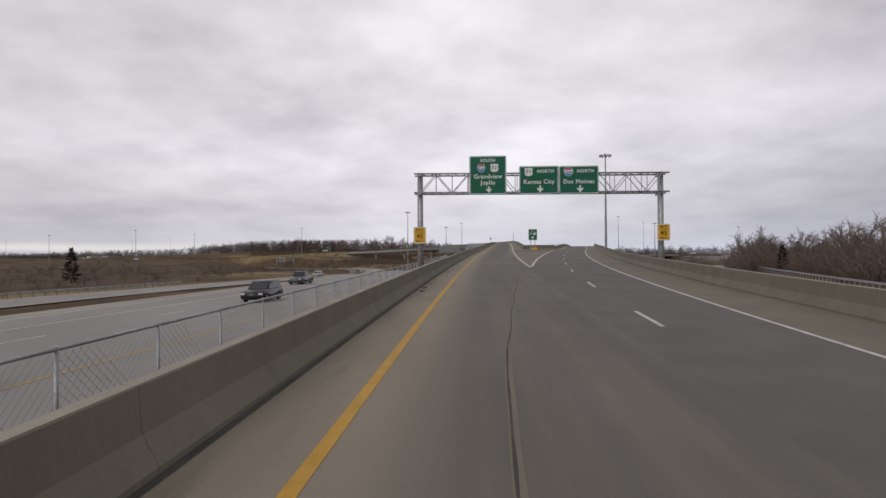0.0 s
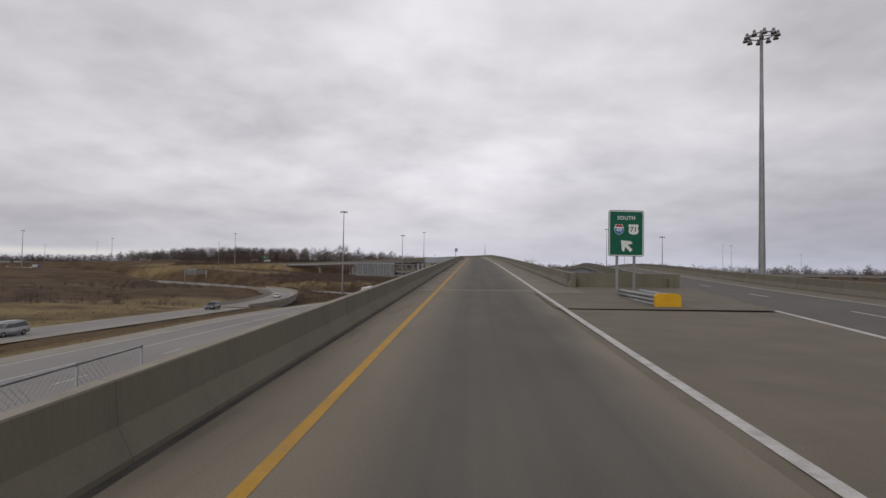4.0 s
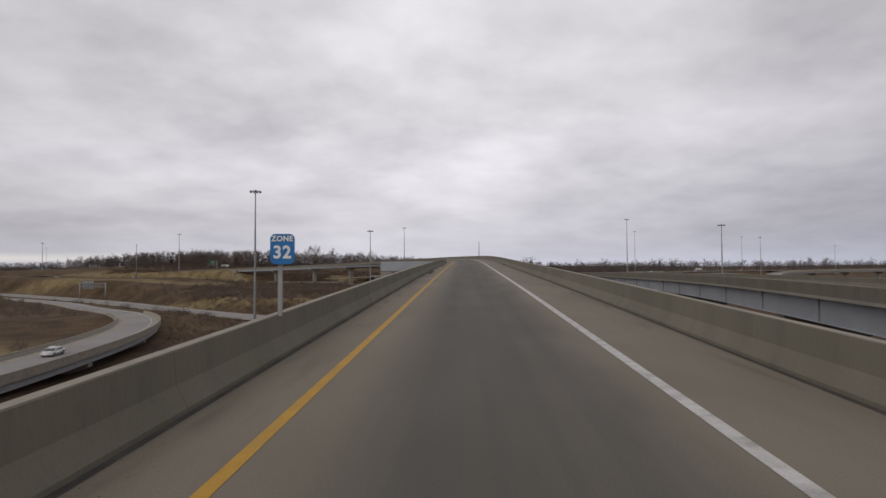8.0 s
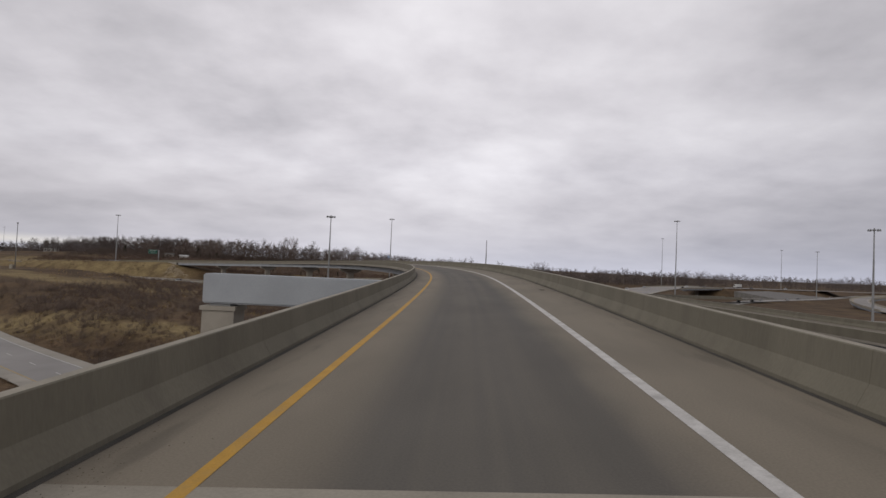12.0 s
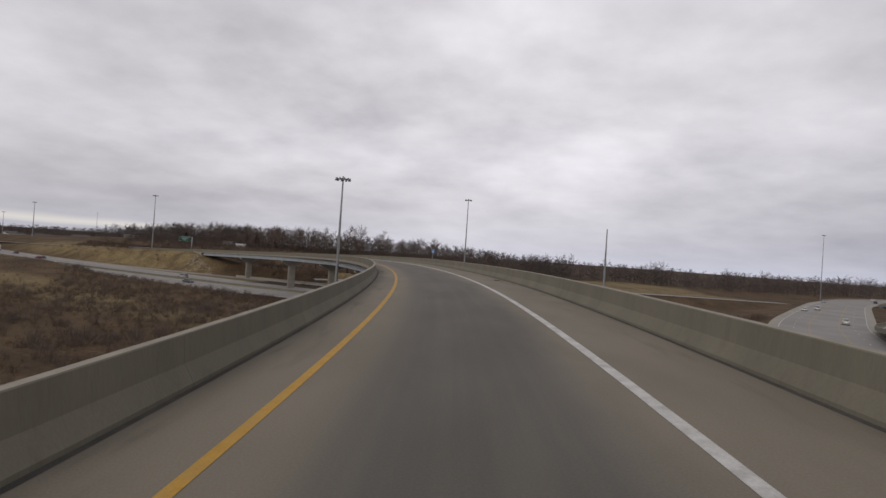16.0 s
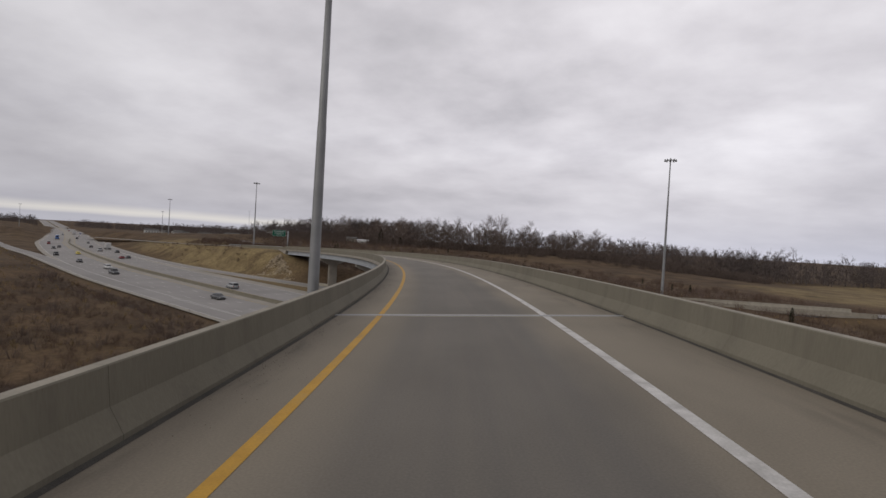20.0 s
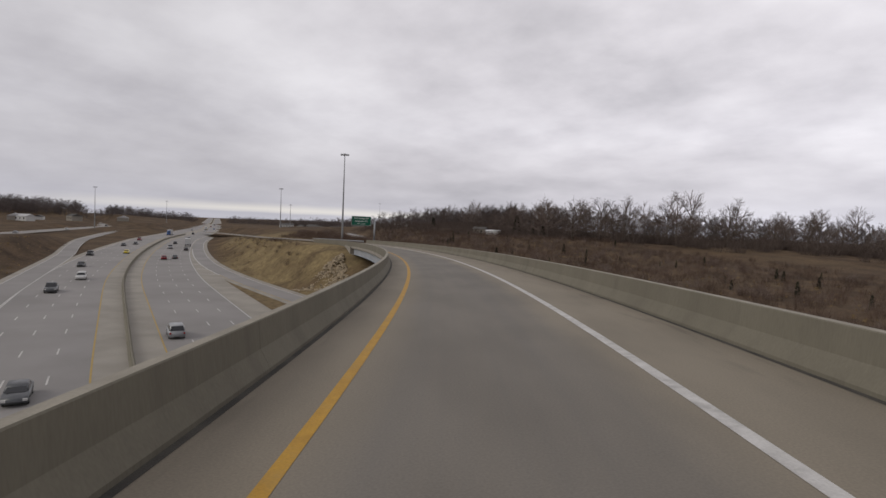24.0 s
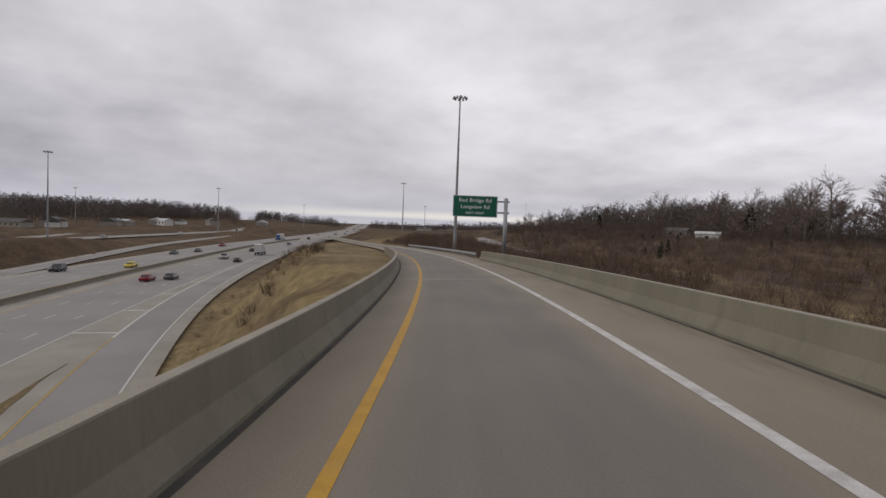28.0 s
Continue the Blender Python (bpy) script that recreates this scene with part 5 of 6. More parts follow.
# ---- bare winter trees ----
M_BARK = material("grey_brown_bark", (0.13, 0.108, 0.092), (0.085, 0.07, 0.06), 0.95, 0, 6, 40, 0.3, 0.2, per_object=0.25, spec=0.1)
M_TWIG = material("bare_brown_twigs", (0.165, 0.13, 0.112), (0.115, 0.09, 0.078), 0.95, 0, 0.5, 8, 0.0, 0.2, per_object=0.3, spec=0.05)
M_WOODS = material("grey_brown_far_twigs", (0.15, 0.125, 0.117), (0.095, 0.08, 0.075), 0.95, 0, 0.03, 0.6, 0.0, 0.35, spec=0.05)
M_CEDAR = material("dark_cedar_needles", (0.035, 0.038, 0.024), (0.02, 0.022, 0.015), 0.95, 0, 1.5, 8, 0.0, 0.3, per_object=0.25, spec=0.1)
M_BRUSH = material("brown_winter_brush", (0.138, 0.098, 0.076), (0.088, 0.062, 0.050), 0.95, 0, 0.05, 1.5, 0.0, 0.4, spec=0.05)
M_TAN = material("tan_dry_grass", (0.31, 0.226, 0.112), (0.20, 0.145, 0.075), 0.95, 0, 0.08, 3, 0.0, 0.3, spec=0.05)


def spike(V, F, a, b, r, sides=3):
    """A thin pointed shoot from a to b."""
    d = (b - a).normalized()
    u = d.orthogonal().normalized() * r
    w = d.cross(u)
    i = len(V)
    for k in range(sides):
        t = k * math.tau / sides
        V.append(tuple(a + u * math.cos(t) + w * math.sin(t)))
    V.append(tuple(b))
    for k in range(sides):
        F.append((i + k, i + (k + 1) % sides, i + sides))


def blade(V, F, a, b, r, turn):
    """The thinnest twigs and stalks: one sliver each."""
    d = (b - a).normalized()
    u = d.orthogonal().normalized()
    u = (u * math.cos(turn) + d.cross(u) * math.sin(turn)) * r
    i = len(V)
    V.extend((tuple(a - u), tuple(a + u), tuple(b)))
    F.append((i, i + 1, i + 2))


def limb(V, F, a, b, r0, r1, sides=5):
    d = (b - a).normalized()
    u = d.orthogonal().normalized()
    w = d.cross(u)
    i = len(V)
    for c, r in ((a, r0), (b, r1)):
        for k in range(sides):
            t = k * math.tau / sides
            V.append(tuple(c + (u * math.cos(t) + w * math.sin(t)) * r))
    for k in range(sides):
        F.append((i + k, i + (k + 1) % sides, i + sides + (k + 1) % sides, i + sides + k))


def tree_shape(seed, h, limbs=6, forks=4, fine=4, twigs=4, wide=1.0, thick=1.0, low=0.3):
    """Trunk and crown of a leafless tree: limbs fork three times and end in a rounded haze of fine twigs."""
    r_ = random.Random(seed)
    tv, tf, cv, cf = [], [], [], []

    def veer(d, angle, lift=0.0):
        u = d.orthogonal().normalized()
        t = r_.uniform(0, math.tau)
        u = u * math.cos(t) + d.cross(u) * math.sin(t)
        v = d * math.cos(angle) + u * math.sin(angle) + Vector((0, 0, lift))
        return Vector((v.x * wide, v.y * wide, v.z)).normalized()

    fork = h * low
    p, up = Vector((0, 0, -0.02 * h)), Vector((r_.gauss(0, 0.04), r_.gauss(0, 0.04), 1)).normalized()
    limb(tv, tf, p, p + up * fork, h * 0.019, h * 0.013, 6)
    limb(tv, tf, p + up * fork, p + up * h * 0.62, h * 0.013, h * 0.005, 5)
    for n in range(limbs):
        t = n / max(1, limbs - 1)
        az = n * 2.4 + r_.uniform(-0.4, 0.4)
        el = radians(18 + 56 * t + r_.uniform(-9, 9))
        d0 = Vector((math.cos(az) * math.cos(el) * wide, math.sin(az) * math.cos(el) * wide, math.sin(el))).normalized()
        a0 = p + up * (fork * 0.8 + (h * 0.6 - fork * 0.8) * t)
        a1 = a0 + d0 * h * r_.uniform(0.17, 0.25) * (1.15 - 0.35 * t)
        limb(cv, cf, a0, a1, h * 0.0075, h * 0.0042, 4)
        for _ in range(forks):
            d1 = veer(d0, r_.uniform(0.25, 0.75), 0.18)
            b0 = a0.lerp(a1, r_.uniform(0.45, 1.0))
            b1 = b0 + d1 * h * r_.uniform(0.10, 0.17)
            limb(cv, cf, b0, b1, h * 0.0034, h * 0.0018, 3)
            for _ in range(fine):
                d2 = veer(d1, r_.uniform(0.2, 0.8), 0.15)
                c0 = b0.lerp(b1, r_.uniform(0.3, 1.0))
                c1 = c0 + d2 * h * r_.uniform(0.06, 0.12)
                spike(cv, cf, c0, c1, h * 0.0014 * thick)
                for _ in range(twigs):
                    e0 = c0.lerp(c1, r_.uniform(0.2, 1.0))
                    blade(cv, cf, e0, e0 + veer(d2, r_.uniform(0.2, 0.9), 0.1) * h * r_.uniform(0.035, 0.075), h * 0.0011 * thick, r_.uniform(0, 3.1))
    k = h / max(v[2] for v in cv)
    return [tuple(c * k for c in v) for v in tv], tf, [tuple(c * k for c in v) for v in cv], cf


def bare_tree(seed, height, wide=1.0, shrub=False):
    tv, tf, cv, cf = tree_shape(seed, height, 8 if shrub else 10, 5, 5, 6, wide, 2.0 if shrub else 1.15, 0.08 if shrub else 0.24)
    ob = thing("bare_tree", "leafless thicket tree with tangled brown twigs" if shrub else "tall leafless tree with a ragged grey-brown crown of twigs", "tree", pose(0, -4000, -500), "bare trees")
    part("trunk", raw("trunk", tv, tf, M_BARK, True), None, ob)
    part("crown", raw("crown", cv, cf, M_TWIG), None, ob)
    return ob


def cedar(seed, height, slim=0.26):
    rng = random.Random(seed)
    V, F = [], []
    for k in range(170):
        z = rng.uniform(0.04, 0.97) * height
        a = rng.uniform(0, math.tau)
        reach = (slim * height) * (1 - z / height) ** 0.7 * rng.uniform(0.7, 1.15) + 0.1
        p = Vector((0, 0, z))
        q = Vector((math.cos(a) * reach, math.sin(a) * reach, z + reach * rng.uniform(-0.05, 0.5)))
        for j in range(3):
            m = p.lerp(q, 0.35 + 0.2 * j)
            e = q + Vector((rng.gauss(0, 0.1), rng.gauss(0, 0.1), rng.gauss(0, 0.08))) * height * 0.25
            spike(V, F, m, e, 0.05 * height * 0.35)
    ob = thing("cedar_tree", "small dark evergreen cedar in the brush", "tree", pose(0, -4000, -500), "cedars")
    part("trunk", bars([((0, 0, -0.3), (0, 0, height * 0.95), 0.03 * height, 0.01)], 6), M_BARK, ob)
    part("crown", raw("crown", V, F, M_CEDAR), None, ob)
    return ob


TREES = [bare_tree(11 + i, h, s) for i, (h, s) in enumerate(((19, 1.4), (21, 1.2), (17, 1.65), (20, 1.1), (16, 1.5)))]
SHRUBS = [bare_tree(41 + i, h, 1.3, True) for i, h in enumerate((5.0, 6.5))]
CEDARS = [cedar(71, 5.0), cedar(72, 3.0, 0.17)]
rng = random.Random(5)
USED = set()


def plant(kinds, x, y, k=1.0, sink=0.1):
    ob = rng.choice(kinds)
    z = float(ground_z([x], [y])[0]) - sink
    m = pose(x, y, z, 0, 0, rng.uniform(0, 360)) @ Matrix.Scale(k * rng.uniform(0.85, 1.15), 4)
    if ob.name not in USED:
        USED.add(ob.name)
        ob.matrix_basis = m
        return ob
    return copy_thing(ob, m @ Matrix.Scale(1 / ob.scale[0], 4))


def clear_of_roads(x, y, gap=3.0):
    for line, half in ((RAMP, 11), (BRANCH, 9), (LEFT_ROAD, 12), (LOOP_ROAD, 7), (CROSS_ROAD, 7), (HIGHWAY, 24), (SIDE_ROAD, 15), (LOW_ROAD, 8), (SLIP_ROAD, 5), (EXIT_ROAD, 5), (WOOD_ROAD, 6), (FRONTAGE, 5), (OVERPASS, 6), (FAR_ROAD, 8)):
        if ((line.x - x) ** 2 + (line.y - y) ** 2).min() < (half + gap) ** 2:
            return False
    return True


# the tree line beyond the brush field, the bank at the start, scattered shrubs
for i in range(140):
    t = (i + rng.random()) / 140
    x, y = -345 + 345 * t + rng.uniform(-6, 6), 905 - 70 * t + rng.uniform(-10, 24) - 66 * math.exp(-((t - 0.45) / 0.2) ** 2)
    plant(TREES, x, y, rng.choice((0.55, 0.7, 0.85, 0.95, 1.05, 1.15)) * (1.08 if 0.3 < t < 0.75 else 0.85))
for i in range(80):
    y = rng.uniform(5, 210)
    x = 52 + 0.16 * y + rng.uniform(0, 45)
    if clear_of_roads(x, y, 2):
        plant(TREES, x, y, rng.uniform(0.42, 0.62))
for x, y, k in ((72, 96, 1.5), (84, 150, 1.7), (100, 168, 1.3), (64, 120, 1.2)):
    plant(CEDARS[:1], x, y, k)
for i in range(46):
    x, y = rng.uniform(-260, -75), rng.uniform(40, 330)
    if clear_of_roads(x, y):
        plant(SHRUBS, x, y, rng.uniform(0.6, 1.1))
for i in range(30):
    x, y = rng.uniform(-185, -60), rng.uniform(395, 480)
    if clear_of_roads(x, y):
        plant(SHRUBS, x, y, rng.uniform(0.35, 0.6))
plant(CEDARS[:1], -95, 120, 1.7)
for x, y, k in ((-205, 815, 1.5), (-228, 826, 2.2), (-215, 822, 1.3), (-320, 860, 1.6)):
    plant(CEDARS[:1], x, y, k)
for i in range(64):
    s, o = rng.uniform(500, 860), rng.uniform(30, 125)
    p = RAMP.at(s, o)
    if clear_of_roads(p[0], p[1], 4):
        plant(CEDARS[1:], p[0], p[1], rng.uniform(0.5, 1.15))


# ---- growth that nobody could count: many small forms joined into one object each ----


def clump_shape(seed, stems, wide, thick):
    """A unit-high tuft of stalks, some forking."""
    r_ = random.Random(seed)
    V, F = [], []
    for _ in range(stems):
        a, d = r_.uniform(0, math.tau), r_.uniform(0, wide)
        p = Vector((math.cos(a) * d * 0.5, math.sin(a) * d * 0.5, -0.06))
        q = Vector((math.cos(a) * d * r_.uniform(0.8, 1.6), math.sin(a) * d * r_.uniform(0.8, 1.6), r_.uniform(0.45, 1.0)))
        blade(V, F, p, q, thick, r_.uniform(0, 3.1))
        m = p.lerp(q, r_.uniform(0.35, 0.7))
        blade(V, F, m, m + Vector((r_.gauss(0, 0.2), r_.gauss(0, 0.2), r_.uniform(0.1, 0.35))), thick * 0.8, r_.uniform(0, 3.1))
    return np.array(V), np.array(F)


def joined(name, label, category, mat, shapes, spots, low, high, seed, gap=None):
    """Sets one of the shapes, turned and scaled, on every spot; one object of kind stuff."""
    r_ = np.random.default_rng(seed)
    pts = [p for p in spots if gap is None or clear_of_roads(p[0], p[1], gap)]
    a = np.array(pts)
    z = ground_z(a[:, 0], a[:, 1])
    which = r_.integers(0, len(shapes), len(a))
    turn, size = r_.uniform(0, math.tau, len(a)), r_.uniform(low, high, len(a))
    VV, FF, base = [], [], 0
    for k, (V, F) in enumerate(shapes):
        m = which == k
        c, s = np.cos(turn[m])[:, None], np.sin(turn[m])[:, None]
        g = size[m][:, None]
        P = np.stack([(V[None, :, 0] * c - V[None, :, 1] * s) * g + a[m, 0][:, None], (V[None, :, 0] * s + V[None, :, 1] * c) * g + a[m, 1][:, None], V[None, :, 2] * g + z[m][:, None]], 2)
        n = int(m.sum())
        VV.append(P.reshape(-1, 3))
        FF.append((F[None] + (np.arange(n) * len(V))[:, None, None] + base).reshape(-1, 3))
        base += n * len(V)
    V, F = np.concatenate(VV), np.concatenate(FF)
    me = bpy.data.meshes.new(name)
    me.vertices.add(len(V))
    me.vertices.foreach_set("co", V.ravel())
    me.loops.add(F.size)
    me.loops.foreach_set("vertex_index", F.ravel().astype(np.int32))
    me.polygons.add(len(F))
    me.polygons.foreach_set("loop_start", np.arange(0, F.size, 3, dtype=np.int32))
    me.materials.append(mat)
    me.update()
    me.validate()
    return tagged(new(name, me), label, category, kind="stuff")


def beside(n, s0, s1, o0, o1, seed):
    r_ = random.Random(seed)
    return [tuple(RAMP.at(r_.uniform(s0, s1), r_.uniform(o0, o1))[:2]) for _ in range(n)]


def within(n, x0, x1, y0, y1, seed, shear=0.0):
    r_ = random.Random(seed)
    out = []
    for _ in range(n):
        y = r_.uniform(y0, y1)
        out.append((r_.uniform(x0, x1) + shear * y, y))
    return out


BRUSHY = [clump_shape(90 + i, 27, 0.75, 0.010) for i in range(5)]
COARSE = [clump_shape(80 + i, 44, 0.85, 0.009) for i in range(4)]
GRASSY = [clump_shape(70 + i, 16, 0.7, 0.03) for i in range(4)]
joined("brush", "dense brown leafless brush covering the bank", "vegetation", M_BRUSH, BRUSHY, beside(2600, 455, 900, 13, 33, 3) + beside(450, 455, 900, 33, 43, 13) + beside(5200, 455, 900, 43, 140, 14), 1.0, 2.8, 3, 0.5)
joined("brush", "brown brush and weeds on the cut slope", "vegetation", M_BRUSH, BRUSHY, beside(4600, 325, 560, -95, -9, 4) + beside(1300, 540, 640, -70, -9, 15), 0.5, 1.4, 4, 0.5)
joined("brush", "grey-brown thicket along the wooded bank", "vegetation", M_TWIG, COARSE, within(1500, 44, 92, -10, 230, 5, 0.16), 3.0, 7.5, 5, 0.5)
joined("brush", "undergrowth below the tree line", "vegetation", M_TWIG, COARSE, [(x, y + 0.0) for x, y in within(900, -360, 20, 800, 920, 6)] + [(-345 + 365 * k / 1500 + 6 * math.sin(k * 1.7), 917 - 70 * k / 1500 + 22 * math.sin(k * 0.37) - 40 * math.exp(-((k / 1500 - 0.45) / 0.2) ** 2)) for k in range(1500)], 2.5, 7.5, 6, 2)
joined("brush", "low brown scrub beside the loop road", "vegetation", M_TWIG, COARSE, within(520, -290, -75, 20, 330, 7) + within(420, -200, -50, 375, 500, 8), 1.2, 3.6, 7, 2)
joined("dry_grass", "tufts of tan dry grass on the bank", "vegetation", M_TAN, GRASSY, beside(4800, 335, 860, -95, 110, 8), 0.35, 0.9, 8, 0.5)
joined("dry_grass", "tufts of tan dry grass beside the road", "vegetation", M_TAN, GRASSY, beside(3000, 0, 335, -75, -8, 9), 0.25, 0.55, 9, 0.5)


def wood_shape(seed, *how):
    tv, tf, cv, cf = tree_shape(seed, 1.0, *how)
    n = len(tv)
    tris = []
    for f in list(tf) + [tuple(i + n for i in f) for f in cf]:
        tris.append(f[:3])
        if len(f) == 4:
            tris.append((f[0], f[2], f[3]))
    return np.array(tv + cv), np.array(tris)


WOODY = [wood_shape(300 + i, 6, 3, 3, 3, 1.3, 4.5, 0.2) for i in range(6)]
MIDDLE = [wood_shape(320 + i, 8, 4, 4, 5, 1.4, 1.8, 0.15) for i in range(5)]


def belt(n, arcs, seed):
    r_ = random.Random(seed)
    lens = [math.hypot(a[2] - a[0], a[3] - a[1]) for a in arcs]
    out = []
    for _ in range(n):
        x0, y0, x1, y1, depth = r_.choices(arcs, lens)[0]
        t = r_.random()
        out.append((x0 + (x1 - x0) * t + r_.uniform(-depth, depth), y0 + (y1 - y0) * t + r_.uniform(-depth, depth)))
    return out


joined("far_woods", "far belt of leafless brown woodland", "woods", M_WOODS, WOODY, belt(1900, [(-1500, 620, -900, 400, 90), (-900, 400, -480, 260, 70), (-480, 260, -330, 60, 50), (-1300, 480, -1480, 1050, 150), (-1300, 480, -1480, 1050, 150), (-640, 540, -1000, 750, 45), (-1480, 1050, -1300, 1500, 110)], 21), 10, 19, 21, 6)
joined("far_woods", "wooded hill of leafless trees beyond the highway", "woods", M_WOODS, MIDDLE, belt(520, [(-560, 1080, -330, 960, 40), (-330, 945, 40, 930, 25)], 22), 15, 23, 22, 6)
joined("far_woods", "wooded hill of leafless trees beyond the highway", "woods", M_WOODS, WOODY, belt(1000, [(-760, 1200, -330, 985, 40), (-330, 975, 40, 960, 20), (-1600, 1700, -760, 1190, 80)], 24), 13, 22, 24, 6)
joined("far_woods", "belt of leafless trees beyond the dry field", "woods", M_WOODS, MIDDLE, belt(300, [(20, 925, 130, 955, 18), (130, 955, 260, 1040, 25), (260, 1040, 430, 1140, 35)], 25), 6, 19, 25, 4)
joined("far_woods", "far belt of leafless brown woodland", "woods", M_WOODS, WOODY, belt(1300, [(20, 950, 430, 1180, 30), (430, 1150, 1000, 1330, 80), (640, 960, 1100, 860, 60), (1100, 860, 1600, 500, 80), (1600, 500, 1900, -300, 90)], 23), 6, 19, 23, 6)
joined("far_woods", "taller leafless trees standing out of the far belt", "woods", M_WOODS, MIDDLE, belt(130, [(10, 915, 130, 945, 14), (130, 945, 260, 1030, 20), (260, 1030, 430, 1130, 25), (430, 1130, 1000, 1300, 60), (640, 950, 1100, 850, 50)], 33), 17, 27, 33, 4)
joined("far_woods", "woodland behind the thicket bank", "woods", M_WOODS, WOODY, belt(260, [(180, 160, 420, 20, 45), (140, 60, 420, -150, 45)], 26), 8, 14, 26, 6)
joined("far_woods", "dense leafless woods on the low ridge beyond the highway", "woods", M_WOODS, WOODY, belt(2100, [(-900, 520, -960, 800, 40), (-980, 560, -1080, 860, 45), (-870, 500, -930, 770, 28), (-930, 770, -1150, 980, 40), (-900, 500, -960, 770, 40), (-1180, 960, -1080, 1250, 45), (-1080, 1250, -880, 1420, 40), (-1120, 900, -1060, 1080, 40)], 27), 9, 17, 27, 6)
joined("far_woods", "distant leafless woods along the northern ridge", "woods", M_WOODS, WOODY, belt(800, [(-60, 1480, 500, 1560, 60), (500, 1560, 1500, 1450, 80)], 34), 12, 22, 34, 6)
joined("brush", "low dark bushes scattered over the brush field", "vegetation", M_TWIG, COARSE, beside(620, 500, 900, 18, 125, 35), 1.3, 3.2, 35, 1)
joined("brush", "brown weeds on the grassy island by the exit lane", "vegetation", M_BRUSH, COARSE, [tuple(HIGHWAY.at(q, o)[:2]) for q, o in within(210, 530, 700, 29, 52, 36)], 0.6, 1.9, 36, 0.5)
joined("thicket", "dense leafless thicket on the bank", "woods", M_TWIG, MIDDLE, within(300, 44, 96, 15, 215, 28, 0.16), 7, 12.5, 28, 1.5)
joined("brush", "dark scrub dotted over the cut slope", "vegetation", M_TWIG, COARSE, beside(800, 370, 570, -90, -14, 29) + beside(260, 520, 640, -70, -12, 30), 0.8, 2.4, 29, 1)

# ---- traffic ----
PAINTS = {n: material(n + "_car_paint", c, tuple(v * 0.85 for v in c), 0.3, 0.2, 1, 20, 0.0, 0.03, spec=0.5) for n, c in dict(white=(0.55, 0.55, 0.54), silver=(0.32, 0.33, 0.34), black=(0.02, 0.02, 0.022), grey=(0.09, 0.095, 0.10), red=(0.20, 0.015, 0.02), blue=(0.02, 0.08, 0.25), yellow=(0.55, 0.42, 0.01), green=(0.02, 0.07, 0.05)).items()}
M_GLASS = plain("dark_tinted_window", (0.02, 0.022, 0.025), 0.08, 0.0, 0.6)
M_TYRE = plain("black_tyre_rubber", (0.018, 0.018, 0.018), 0.9)
M_RIM = plain("alloy_wheel_metal", (0.35, 0.35, 0.36), 0.4, 0.7)
M_HEAD = plain("clear_headlamp", (0.6, 0.6, 0.58), 0.2)
M_TAIL = plain("red_tail_lamp", (0.3, 0.01, 0.01), 0.3)
BUILT = {}


def wheels(ob, xs, half, r):
    for x in xs:
        for sy in (-1, 1):
            w = part("wheel", bars([((0, 0, 0), (0, sy * 0.20, 0), r, r)], 16), M_TYRE, ob)
            w.matrix_local = pose(x, sy * (half - 0.19), r)
            part("rim", bars([((0, sy * 0.19, 0), (0, sy * 0.206, 0), r * 0.6, r * 0.56)], 12), M_RIM, w)


def slab(points, half_low, half_high, z_mid):
    """A body from a side profile; it narrows above z_mid."""
    bm = bmesh.new()
    L, R = [], []
    for x, z in points:
        h = half_low if z <= z_mid else half_high
        L.append(bm.verts.new((x, -h, z)))
        R.append(bm.verts.new((x, h, z)))
    bm.faces.new(L)
    bm.faces.new(R[::-1])
    n = len(L)
    for i in range(n):
        bm.faces.new((L[i], R[i], R[(i + 1) % n], L[(i + 1) % n]))
    bmesh.ops.recalc_face_normals(bm, faces=bm.faces)
    bmesh.ops.bevel(bm, geom=bm.edges[:], offset=0.05, segments=2, affect="EDGES")
    for f in bm.faces:
        f.smooth = True
    return bm


SHAPES = {
    # half length, half width, belt height, roof height, cabin: rear foot, rear top, front top, front foot
    "sedan": (2.35, 0.9, 0.92, 1.44, -1.75, -1.05, 0.35, 1.25),
    "suv": (2.35, 0.95, 1.08, 1.75, -2.2, -1.9, 0.45, 1.2),
    "minivan": (2.5, 0.97, 1.05, 1.75, -2.4, -2.1, 0.6, 1.65),
    "pickup_truck": (2.85, 0.98, 1.12, 1.85, -0.75, -0.6, 0.65, 1.3),
}


